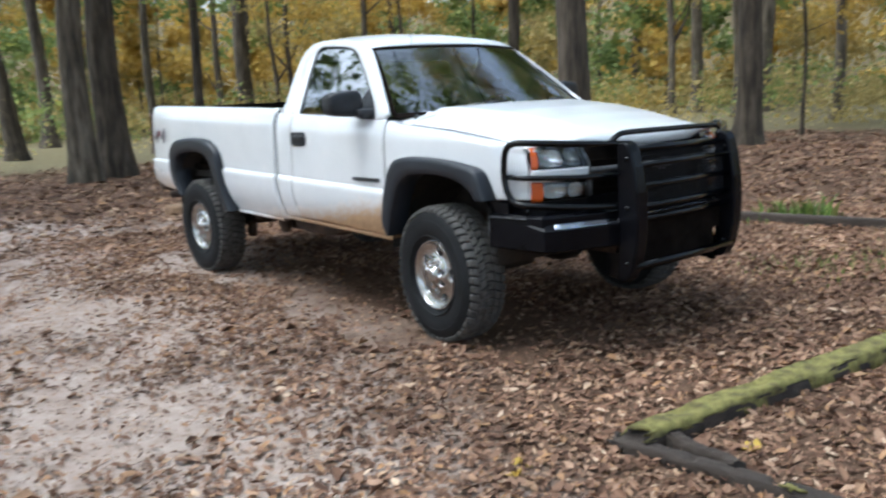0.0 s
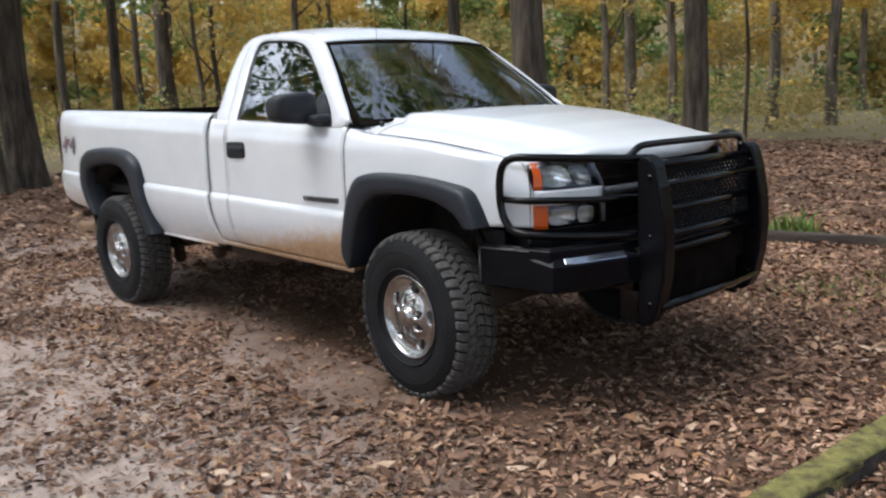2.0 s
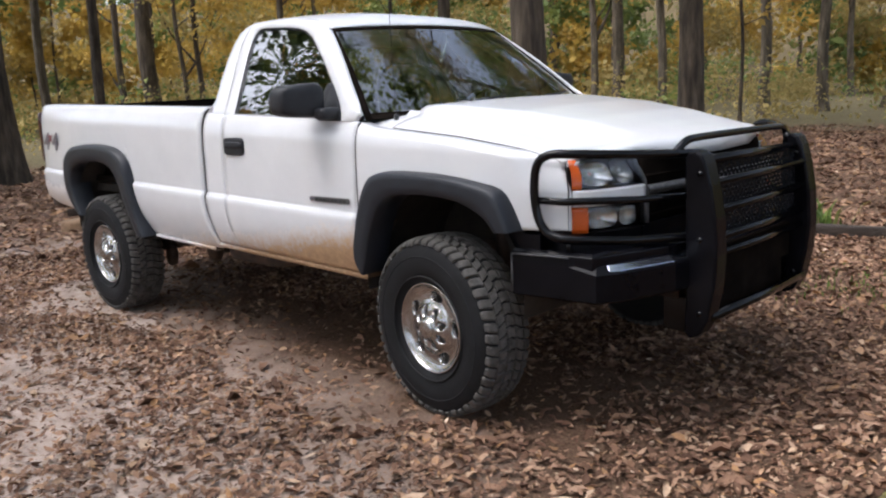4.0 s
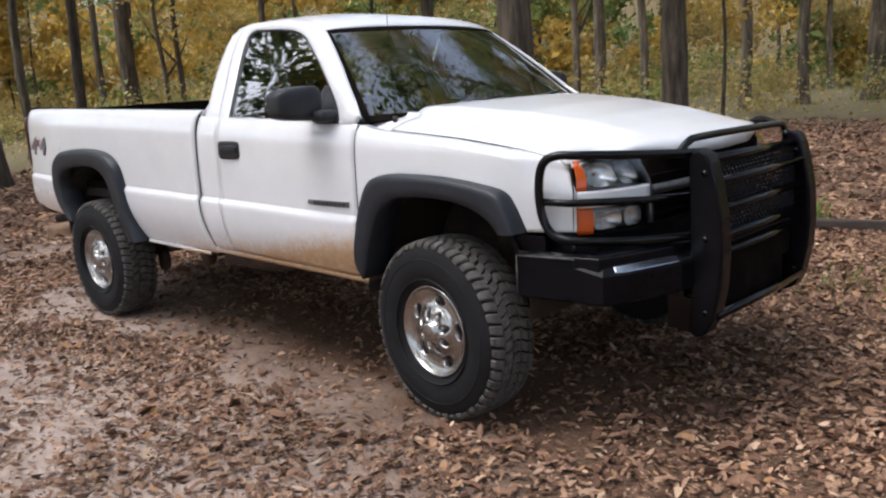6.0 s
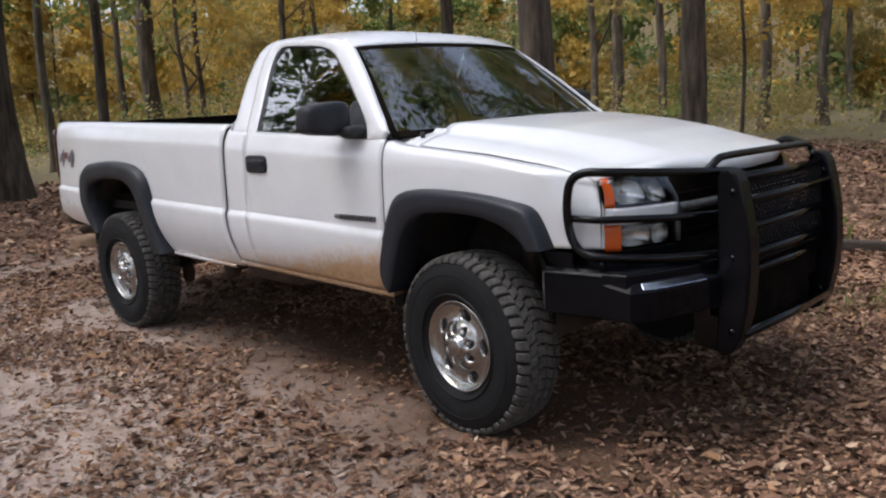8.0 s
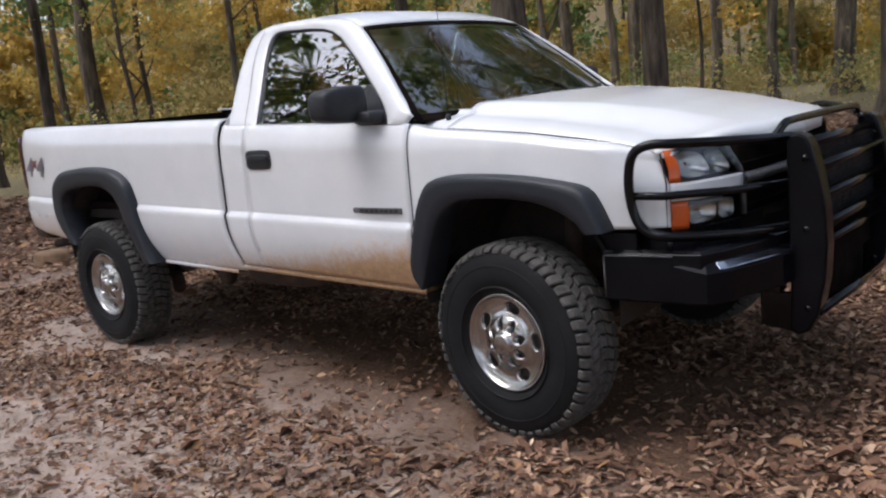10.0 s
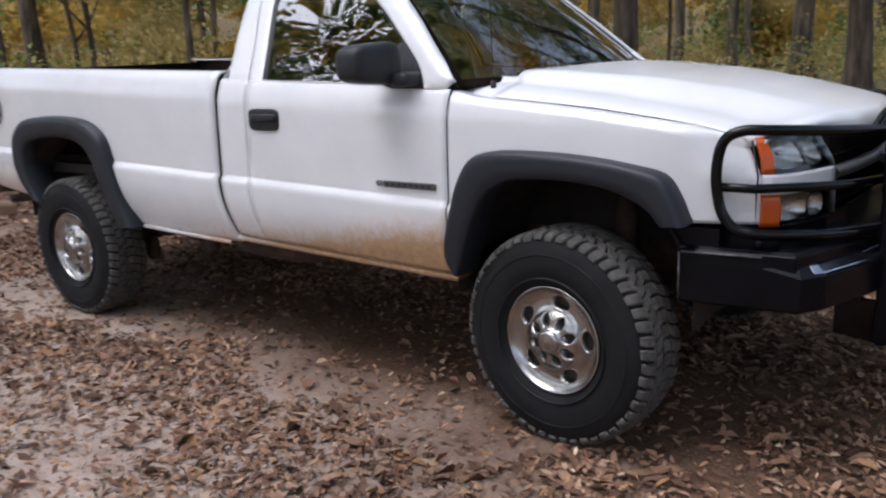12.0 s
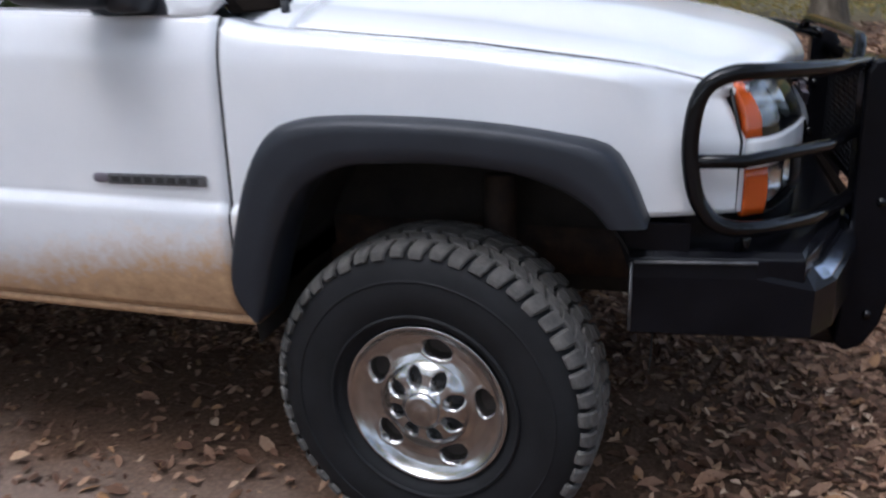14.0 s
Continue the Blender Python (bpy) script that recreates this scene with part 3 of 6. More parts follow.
# trunks near the drive and behind the truck
BIG = "tall grey-barked tree with a broad flared base"
NEAR = (
    (-14.5, 1.42, 0.285, 23, "thick grey-barked trunk, one of a close pair, flared base", (0.0, 0.022), BARK, 8, 5200, LEAF_YELLOW, 1.25, None, 4.0),
    (-15.6, 2.46, 0.355, 24, "thick dark trunk, the other of a close pair, flared base", (0.0, 0.0), BARK_DARK, 9, 5200, LEAF_GREEN, 1.3, None, 4.0),
    (-4.0, 4.8, 0.235, 21, "dark straight trunk standing close behind the truck", (0.0, 0.0), BARK_DARK, 8.0, 5200, LEAF_GREEN, 1.4, (2.75, 0.5, 0.4, 0.9, 2.4, 0.06), 3.0),
    (-6.55, 13.5, 0.285, 22, "straight dark grey trunk rising from the leaves", (0.0, 0.0), BARK_DARK, 6, 7000, LEAF_OLIVE, 1.5, None, 4.2),
    (-6.7, 16.2, 0.055, 9, "thin dark sapling standing bolt upright", (0.0, 0.0), BARK_DARK, 2.2, 900, LEAF_YELLOW, 1.2, None, 1.3),
    (-27.6, 12.0, 0.34, 20, BIG, (-0.02, 0.0), BARK_DARK, 6, 3600, LEAF_YELLOW, 1.4, None, 4.0),
    (-17.2, 5.3, 0.14, 17, "slender dark trunk among yellow leaves", (-0.01, 0.0), BARK_DARK, 4, 2600, LEAF_GREEN, 1.3, (3.2, -0.6, 0.2, 0.6, 2.2, 0.05), 3.0),
    (-19.0, 11.8, 0.12, 16, "slender trunk among yellow leaves", (0.0, 0.01), BARK, 3.5, 2600, LEAF_YELLOW, 1.3, None, 3.0),
    (-11.8, 11.3, 0.17, 19, "dark mid-sized trunk behind the truck", (0.0, 0.0), BARK_DARK, 6, 4200, LEAF_OLIVE, 1.3, None, 3.6),
    (-18.9, 28.0, 0.18, 18, "forked grey trunk in the wood", (-0.03, 0.02), BARK, 3, 2600, LEAF_OLIVE, 1.3, (3.0, 0.6, 0.6, 0.9, 3.0, 0.09), 3.4),
    (-19.3, 30.5, 0.30, 20, "tall grey trunk in the wood", (0.0, 0.0), BARK, 6, 2600, LEAF_YELLOW, 1.4, None, 3.6),
    (-14.5, 26.0, 0.19, 18, "grey-brown trunk in the wood", (0.0, 0.0), BARK, 3.5, 2600, LEAF_YELLOW, 1.3, None, 3.4),
    (-9.6, 24.0, 0.20, 18, "grey trunk in the wood beside yellow leaves", (0.0, 0.0), BARK, 3.5, 2600, LEAF_YELLOW, 1.3, None, 3.4),
    (-6.7, 28.0, 0.38, 21, "pale grey trunk in the wood", (0.0, 0.0), BARK, 6, 2600, LEAF_OLIVE, 1.4, None, 3.6),
    (-2.6, 16.7, 0.27, 23, "broad dark trunk rising from leafy ground", (0.0, 0.0), BARK_DARK, 6, 6500, LEAF_GREEN, 1.5, None, 4.4),
    (3.2, 14.5, 0.30, 22, "tall trunk in the wood beyond the flower bed", (0.0, 0.0), BARK, 5, 7000, LEAF_YELLOW, 1.4, None, 4.8),
    (-0.6, 21.0, 0.28, 23, "tall dark trunk in the wood", (0.0, 0.0), BARK_DARK, 6, 6000, LEAF_GREEN, 1.4, None, 4.8),
    (-25.8, 2.8, 0.30, 18, "leaning dark trunk at the edge of the clearing", (-0.10, -0.05), BARK_DARK, 5, 2600, LEAF_GREEN, 1.4, None, 3.4),
    (-23.2, 6.4, 0.15, 18, "grey slender trunk among yellow leaves", (0.0, 0.0), BARK, 6, 2000, LEAF_YELLOW, 1.3, None, 3.2),
    (-31.6, 12.8, 0.17, 17, "thin dark trunk in the wood", (-0.02, 0.0), BARK_DARK, 4, 2000, LEAF_YELLOW, 1.3, (1.6, -0.9, 0.0, 0.8, 2.2, 0.07), 3.2),
    (-26.2, 12.6, 0.10, 15, "thin crooked trunk in the wood", (-0.04, 0.0), BARK_DARK, 3.5, 1500, LEAF_YELLOW, 1.2, (2.2, 0.7, 0.5, 1.0, 3.0, 0.05), 3.0),
    (-26.9, 13.6, 0.12, 15, "thin crooked trunk in the wood", (0.02, 0.0), BARK_DARK, 3.5, 1500, LEAF_OLIVE, 1.2, (2.6, -0.4, -0.5, 1.0, 3.0, 0.05), 3.0),
    (-8.2, 25.3, 0.20, 18, "grey trunk in the wood", (0.0, 0.0), BARK, 5, 2600, LEAF_OLIVE, 1.3, None, 3.4),
    (-15.9, 30.5, 0.30, 20, "grey trunk standing behind another", (0.0, 0.0), BARK, 6, 2600, LEAF_YELLOW, 1.3, None, 3.6),
    (-29.6, 39.3, 0.32, 20, "pale grey forked trunk deep in the wood", (0.01, 0.0), BARK, 5, 2000, LEAF_OLIVE, 1.3, (3.0, 0.8, 0.3, 0.9, 5.0, 0.12), 3.6),
    (-33.5, 6.0, 0.29, 20, "dark trunk at the edge of the clearing", (-0.05, 0.0), BARK_DARK, 5, 2600, LEAF_YELLOW, 1.5, None, 3.6),
)
for i, (x, y, rad, high, label, lean, bark, crown_from, n, mat, flare_by, low, wide) in enumerate(NEAR):
    tree(x, y, rad, high, label, lean, bark, crown_from, int(n * 1.6), 0.122 + 0.002 * math.hypot(x, y), mat, 7, flare_by, 11 + i, "", low, wide)


# woods further off: a few kinds, each copied many times
def kinds():
    made = []
    for i, (mat, label) in enumerate(((LEAF_YELLOW, "woodland tree in yellow autumn leaf"), (LEAF_GREEN, "woodland tree still in green leaf"), (LEAF_OLIVE, "woodland tree with thin faded leaves"), (LEAF_YELLOW, "slender yellow-leaved woodland tree"))):
        made.append(tree(-60 - 6 * i, 40, (0.20, 0.16, 0.22, 0.10)[i], (15, 13, 16, 9)[i], label, (0.01 * i, 0.01), (BARK, BARK_DARK, BARK, BARK_DARK)[i], (4.0, 3.2, 5.0, 2.4)[i], 2600, 0.305, mat, 8, 1.3, 40 + i, "far woodland trees", None, (3.4, 3.2, 3.4, 2.2)[i], 0))
    return made


KINDS = kinds()
r1 = random.Random(5)
placed = []
for ring_from, ring_to, count in ((43, 54, 22), (54, 78, 44)):
    for _ in range(count):
        for _ in range(20):
            a, d = radians(r1.uniform(62, 192)), r1.uniform(ring_from, ring_to)
            x, y = 2.5 + d * math.cos(a), -3.5 + d * math.sin(a)
            if all((x - u) ** 2 + (y - v) ** 2 > 9 for u, v in placed):
                break
        placed.append((x, y))
        s = r1.uniform(0.8, 1.25)
        copy_thing(r1.choice(KINDS), pose(x, y, float(ground_z(x, y)) - 0.05, 0, 0, r1.uniform(0, 360)) @ Matrix.Diagonal((s, s, s, 1)))
# trees behind the camera and to the sides, which show in the glass and the paint
for a, d in ((200, 22), (214, 15), (228, 19), (240, 13.5), (252, 18), (264, 13), (276, 17), (288, 14), (300, 19), (313, 15), (328, 24), (350, 34), (15, 36), (40, 32), (235, 27), (270, 26), (305, 28)):
    x, y = 1.5 + d * math.cos(radians(a)), -2.5 + d * math.sin(radians(a))
    s = r1.uniform(0.95, 1.3)
    copy_thing(r1.choice(KINDS[:3]), pose(x, y, float(ground_z(x, y)) - 0.05, 0, 0, r1.uniform(0, 360)) @ Matrix.Diagonal((s, s, s, 1)))


def undergrowth(name, n, a0, a1, d0, d1, top, size, mat, label, clump=60):
    """Bushes and low boughs that fill the wood between the trunks."""
    ca, cd = np.radians(rng.uniform(a0, a1, clump)), rng.uniform(d0, d1, clump)
    hz = rng.random(clump) ** 1.2 * top
    boughs = np.stack([2.5 + cd * np.cos(ca), -3.5 + cd * np.sin(ca), hz, rng.uniform(0.8, 2.6, clump)], 1)
    c = clumps(n, boughs, 1.2)
    c[:, 2] = np.abs(c[:, 2]) + 0.05
    ob = foliage(name, c, size * np.exp(rng.normal(0, 0.3, n)), mat, None, label)
    return tagged(ob, "", "foliage", "", "stuff")


def canopy(n, a0, a1, d0, d1, size, mat, label, clump, top=15.0, low=6.2):
    """Unseen leafy boughs high over the drive: they show in the glass and the paint, and cast shade."""
    ca, cd = np.radians(rng.uniform(a0, a1, clump)), rng.uniform(d0, d1, clump)
    boughs = np.stack([cd * np.cos(ca), -2.0 + cd * np.sin(ca), rng.uniform(low, top, clump), rng.uniform(0.5, 1.3, clump)], 1)
    c = clumps(n, boughs, 1.5)
    c[:, 2] = np.maximum(c[:, 2], 5.2)
    return tagged(foliage("high_boughs", c, size * np.exp(rng.normal(0, 0.3, n)), mat, None, label), "", "foliage", "", "stuff")


canopy(20000, 45, 165, 14, 26, 0.225, LEAF_GREEN, "high green leafy boughs of the wood", 150, 12.0)
canopy(62000, 165, 285, 12, 25, 0.225, LEAF_GREEN, "high green leafy boughs round the drive", 620, 18.0)
# out of view, added to dim the ground ahead of the truck
canopy(20000, -55, 38, 6, 19, 0.225, LEAF_GREEN, "unseen green boughs added to shade the ground at the right", 150, 15.0, 7.5)
canopy(11000, 15, 110, 4, 13, 0.20, LEAF_GREEN, "high green boughs hanging over the truck", 70, 17.0, 10.5)
undergrowth("far_wood", 46000, 60, 195, 52, 95, 20, 0.56, LEAF_OLIVE, "far wood in faded olive leaf", 210)
undergrowth("far_wood", 38000, 60, 195, 46, 80, 15, 0.45, LEAF_YELLOW, "far wood in yellow autumn leaf", 130)
undergrowth("far_wood", 26000, 60, 195, 48, 85, 15, 0.38, LEAF_GREEN, "far wood in dark green leaf", 120)
undergrowth("far_wood", 30000, 128, 190, 46, 72, 14, 0.34, LEAF_GREEN, "far wood still in green leaf", 70)
undergrowth("undergrowth", 40000, 70, 190, 44, 56, 8, 0.20, LEAF_YELLOW, "yellow-leaved undergrowth between the trunks", 70)
undergrowth("undergrowth", 20000, 70, 190, 43, 55, 6, 0.20, LEAF_GREEN, "green undergrowth between the trunks", 60)
undergrowth("undergrowth", 34000, 70, 190, 42, 55, 5, 0.20, LEAF_OLIVE, "faded brushwood between the trunks", 60)


undergrowth("brushwood", 42000, 60, 195, 25, 52, 1.3, 0.13, LEAF_OLIVE, "low faded brushwood at the edge of the wood", 150)
undergrowth("brushwood", 12000, 60, 195, 27, 55, 1.5, 0.14, LEAF_GREEN, "low green bushes at the edge of the wood", 80)

undergrowth("brushwood", 15000, 62, 106, 22, 40, 1.2, 0.11, LEAF_OLIVE, "low brown brushwood beyond the leafy ground", 46)
undergrowth("brushwood", 9000, 62, 106, 23, 40, 1.0, 0.11, LEAF_GREEN, "low dark green bushes beyond the leafy ground", 34)


# ---- edging timbers, stump, plants ----
def timber(name, a, b, width, height, label, seed, knots=(), mossy=0.0):
    """A weathered squared log with uneven faces, broken ends and, on some, a cover of moss."""
    r0 = random.Random(seed)
    a, b = Vector(a), Vector(b)
    d = (b - a).normalized()
    s = Vector((-d.y, d.x, 0))
    n, k, rows = 90, 24, []
    ph = [r0.uniform(0, 6.28) for _ in range(4)]
    for i in range(n + 1):
        t = i / n
        c = a.lerp(b, t) + s * 0.012 * math.sin(5 * t + ph[0])
        row = []
        for j in range(k):
            u = 2 * math.pi * (j + 0.5) / k
            cu, su = math.cos(u), math.sin(u)
            px = math.copysign(abs(cu) ** 0.35, cu) * width / 2
            pz = math.copysign(abs(su) ** 0.40, su) * height / 2
            w = 1 + 0.05 * math.sin(9 * t + 2 * u + ph[1]) + 0.03 * math.sin(31 * t + 3 * u + ph[2]) + r0.uniform(-0.03, 0.03)
            dz = 0.0
            for kt, ks, deep in knots:
                if su > 0.3:
                    dz -= deep * math.exp(-(((t - kt) / 0.016) ** 2) - ((px - ks) / 0.026) ** 2)
            end = r0.uniform(-0.05, 0.03) if i in (0, n) else 0
            row.append(c + s * px * w + d * end + Vector((0, 0, height / 2 - 0.03 + pz * w + dz)))
        rows.append(row)
    bm = bmesh.new()
    vs = surf(bm, rows, close=True)
    bm.faces.new(vs[0][::-1])
    bm.faces.new(vs[-1])
    bmesh.ops.recalc_face_normals(bm, faces=bm.faces)
    ob = tagged(part(name, bm, OLD_WOOD), label, "timber", "edging timbers round the bed")
    if mossy:
        bm = bmesh.new()
        top = range(-2, k // 2 + 2) if mossy > 1 else range(0, k // 2)
        lift = [[p + Vector((0, 0, 0.006 + 0.010 * r0.random())) for p in (row[j] for j in top)] for row in rows]
        grid = [[bm.verts.new(p) for p in row] for row in lift]
        for i in range(n):
            for j in range(len(top) - 1):
                hole = noise.noise(Vector((i * 0.16, j * 0.5, seed))) + 0.35 * noise.noise(Vector((i * 0.6, j * 1.1, seed)))
                near = mossy > 1 and (j < 4 or j > len(top) - 6) and hole > 0.10 * (min(j, len(top) - 2 - j) - 1)
                if hole < mossy and not near:
                    bm.faces.new((grid[i][j], grid[i + 1][j], grid[i + 1][j + 1], grid[i][j + 1]))
        # one unbroken cover: keep the largest sheet
        sheets, seen = [], set()
        for f0 in bm.faces:
            if f0 in seen:
                continue
            sheet, todo = [], [f0]
            seen.add(f0)
            while todo:
                f1 = todo.pop()
                sheet.append(f1)
                for e in f1.edges:
                    for f2 in e.link_faces:
                        if f2 not in seen:
                            seen.add(f2)
                            todo.append(f2)
            sheets.append(sheet)
        sheets.sort(key=len)
        for sheet in sheets[:-1]:
            bmesh.ops.delete(bm, geom=sheet, context="FACES_ONLY")
        bmesh.ops.delete(bm, geom=[v for v in bm.verts if not v.link_faces], context="VERTS")
        bmesh.ops.recalc_face_normals(bm, faces=bm.faces)
        solid(part("moss_cover", bm, MOSS, ob, "yellow-green moss"), 0.012)
    return ob


timber("edging_timber", (1.885, -1.46, -0.035), (2.255, 2.7, -0.03), 0.145, 0.155, "rotting landscape timber covered in yellow-green moss, lying on leaves", 3, ((0.195, 0.02, 0.05), (0.3, -0.04, 0.03), (0.07, 0.03, 0.03)), 2.0)
timber("edging_timber", (1.80, -1.515, -0.015), (2.92, -1.36, -0.03), 0.09, 0.105, "split grey weathered timber half buried in leaves", 4, ((0.3, 0.0, 0.04), (0.6, 0.02, 0.05)), -0.32)
timber("edging_timber", (2.00, -1.36, -0.01), (2.30, -1.42, -0.02), 0.06, 0.12, "broken grey timber splinter lying among leaves", 5)
timber("edging_timber", (-1.35, 4.02, 0), (3.2, 4.95, 0), 0.12, 0.13, "dark low timber edging in the leaves beyond the truck", 6)

st = bmesh.new()
rows = []
for j in range(9):
    t = j / 8
    z = -0.05 + 0.19 * t
    rr = 0.20 * (1.05 - 0.1 * t) * (1 if j < 8 else 0.93)
    rows.append([(-7.6 + rr * (1 + 0.05 * math.sin(3 * a)) * math.cos(a), 0.52 + rr * math.sin(a), z) for a in (2 * math.pi * k / 28 for k in range(28))])
vs = surf(st, rows, close=True)
st.faces.new(vs[-1])
tagged(part("tree_stump", st, CUT_WOOD), "low tan cut stump standing in the leaves", "stump")


def grass_tuft(x, y, n, spread, height, label, width=0.012):
    rows = []
    c = np.stack([x + rng.normal(0, spread, n), y + rng.normal(0, spread, n), np.zeros(n)], 1)
    c[:, 2] = ground_z(c[:, 0], c[:, 1])
    bm = bmesh.new()
    for p in c:
        a, h = rng.uniform(0, 6.283), height * rng.uniform(0.5, 1.2)
        d, w = Vector((math.cos(a), math.sin(a), 0)), Vector((-math.sin(a), math.cos(a), 0)) * width
        o = Vector(p)
        bend = h * rng.uniform(0.2, 0.8)
        q = [o - w, o + w, o + d * bend * 0.4 + Vector((0, 0, h * 0.6)) + w * 0.7, o + d * bend * 0.4 + Vector((0, 0, h * 0.6)) - w * 0.7, o + d * bend + Vector((0, 0, h * 0.85))]
        v = [bm.verts.new(k) for k in q]
        bm.faces.new(v[:4])
        bm.faces.new((v[3], v[2], v[4]))
    return tagged(part("grass_tuft", bm, GRASS, None, label, False), "", "grass", "", "stuff")


grass_tuft(-0.5, 4.55, 60, 0.16, 0.28, "bright green strap-leaved plant by the timber edging", 0.02)
grass_tuft(-0.9, 4.4, 40, 0.25, 0.14, "short green grass by the timber edging")
grass_tuft(0.75, 2.3, 130, 0.30, 0.07, "sparse short grass among fallen leaves", 0.006)
grass_tuft(1.2, 2.9, 130, 0.35, 0.07, "sparse short grass among fallen leaves", 0.006)


# ---- the pickup truck: front axle at x = 0, nose towards +x ----
truck = empty("pickup_truck", "white lifted single-cab pickup truck with black grille guard and muddy doors", "truck")
RAKE = -0.0255  # the body sits nose down on its wheels


def sill(x):
    return 0.576 + RAKE * x


def crease(x):
    return 0.921 + RAKE * x


def belt(x):
    return 1.356 - 0.039 * x if x > -1.91 else 1.392 + RAKE * x + 0.006


def side_y(x, z):
    """Half width of the body at a place on its side."""
    c, b, s = crease(x), belt(x), sill(x)
    if z >= c:
        t = min((z - c) / (b - c), 1.0)
        y = 0.994 - 0.004 * t - 0.012 * t**3 - 0.030 * max(0, (t - 0.72) / 0.28) ** 2.2
    else:
        t = (c - z) / (c - s)
        step = min((c - z) / 0.035, 1.0)
        y = 0.992 + 0.022 * step * step * (3 - 2 * step) - 0.055 * max(0, (t - 0.30) / 0.70) ** 1.8
    if x > 0.25:
        y -= 0.105 * ((x - 0.25) / 0.45) ** 2
    if x > 0.45:
        y -= 0.022 * (x - 0.45) / 0.25 * max(0.0, (z - 1.085) / 0.115)
    if x < -3.9:
        y -= 0.035 * ((-3.9 - x) / 0.55) ** 2
    return y


FLARE_F_OUT = [(-0.440, 0.640), (-0.485, 0.690), (-0.499, 0.755), (-0.471, 0.882), (-0.43, 1.011), (-0.366, 1.112), (-0.28, 1.143), (-0.154, 1.151), (0.019, 1.148), (0.171, 1.137), (0.306, 1.119), (0.418, 1.092), (0.466, 1.033), (0.512, 0.925)]
FLARE_F_IN = [(-0.428, 0.635), (-0.408, 0.69), (-0.365, 0.829), (-0.294, 0.968), (-0.19, 1.036), (-0.052, 1.052), (0.08, 1.052), (0.215, 1.037), (0.315, 1.005), (0.385, 0.965), (0.425, 0.92)]
FLARE_R_OUT = [(-3.735, 0.715), (-3.85, 0.82), (-3.905, 0.93), (-3.90, 1.04), (-3.865, 1.13), (-3.745, 1.205), (-3.56, 1.228), (-3.37, 1.234), (-3.18, 1.225), (-3.03, 1.197), (-2.915, 1.13), (-2.865, 1.03), (-2.825, 0.90), (-2.763, 0.742), (-2.693, 0.622)]
FLARE_R_IN = [(-3.66, 0.70), (-3.73, 0.80), (-3.765, 0.90), (-3.765, 0.98), (-3.735, 1.04), (-3.64, 1.085), (-3.50, 1.105), (-3.33, 1.115), (-3.18, 1.10), (-3.075, 1.06), (-3.005, 0.98), (-2.96, 0.88), (-2.88, 0.74), (-2.80, 0.62)]


MID_F = [((a[0] + b[0]) / 2, (a[1] + b[1]) / 2) for a, b in zip(contour(FLARE_F_OUT, 60), contour(FLARE_F_IN, 60))]
MID_R = [((a[0] + b[0]) / 2, (a[1] + b[1]) / 2) for a, b in zip(contour(FLARE_R_OUT, 60), contour(FLARE_R_IN, 60))]
MID_R = sorted(p for p in MID_R if p[0] > -3.5 or p[1] > 1.0)


def lean_in(x, z):
    """Below the crease the shut lines round the cab's rear corner run forwards."""
    if x > 0.45:
        return x - 0.060 * (x - 0.45) / 0.25 * max(0.0, (z - 1.085) / 0.115)
    c = crease(x)
    if z >= c:
        return x
    t = min((c - z) / (c - sill(x)), 1.1)
    return x + 0.078 * t**1.5 * max(0.0, 1 - abs(x + 1.92) / 0.7)


def panel(name, xs, low, high, side, parent, label="", rows=26, roll_in=0.0, thick=0.012):
    """A side panel: columns at xs from low(x) to high(x), rows packed round the crease; roll_in turns its top edge inwards."""
    bm, grid = bmesh.new(), []
    for x in xs:
        lo, hi, c = low(x), high(x), crease(x)
        zs = sorted(set(np.linspace(lo, hi, rows)))
        if lo < c - 0.04:
            below, above = rows // 2, rows - rows // 2
            zs = list(lo + (c - 0.036 - lo) * np.linspace(0, 1, below - 4)) + [c - 0.024, c - 0.012, c - 0.004, c + 0.002] + list(c + 0.012 + (hi - c - 0.012) * np.linspace(0, 1, above) ** 0.75)
        else:
            zs = list(lo + (hi - lo) * np.linspace(0, 1, rows))
        col = [(lean_in(x, z), side * side_y(x, z), z) for z in zs]
        if roll_in:
            y = abs(col[-1][1])
            for a in (30, 60, 90):
                col.append((x, side * (y - roll_in * math.sin(radians(a)) * 0.4 - (roll_in * 0.6 if a == 90 else 0)), hi + 0.024 * math.sin(radians(a))))
        grid.append(col)
    surf(bm, grid, flip=side < 0)
    bmesh.ops.recalc_face_normals(bm, faces=bm.faces)
    ob = part(name, bm, PAINT, parent, label)
    f = ob.data.polygons
    mid = f[len(f) // 2]
    if mid.normal.y * side < 0:
        ob.data.flip_normals()
    return solid(ob, thick)


def flare(out, inn, side, parent):
    n = 48
    o, i = contour(out, n), contour(inn, n)
    rows = []
    for k in range(n):
        (ox, oz), (ix, iz) = o[k], i[k]
        by = side_y(ox, oz)
        lip = 1.055
        prof = [(0, by - 0.006), (0.0, by + 0.020), (0.04, lip - 0.014), (0.12, lip - 0.002), (0.30, lip), (0.62, lip), (0.93, lip - 0.002), (1.0, lip - 0.012), (1.0, 0.90)]
        rows.append([(ox + (ix - ox) * t, side * y, oz + (iz - oz) * t) for t, y in prof])
    bm = bmesh.new()
    surf(bm, rows)
    bmesh.ops.recalc_face_normals(bm, faces=bm.faces)
    return part("fender_flare", bm, FLARE, parent, "dark grey plastic wheel-arch flare")


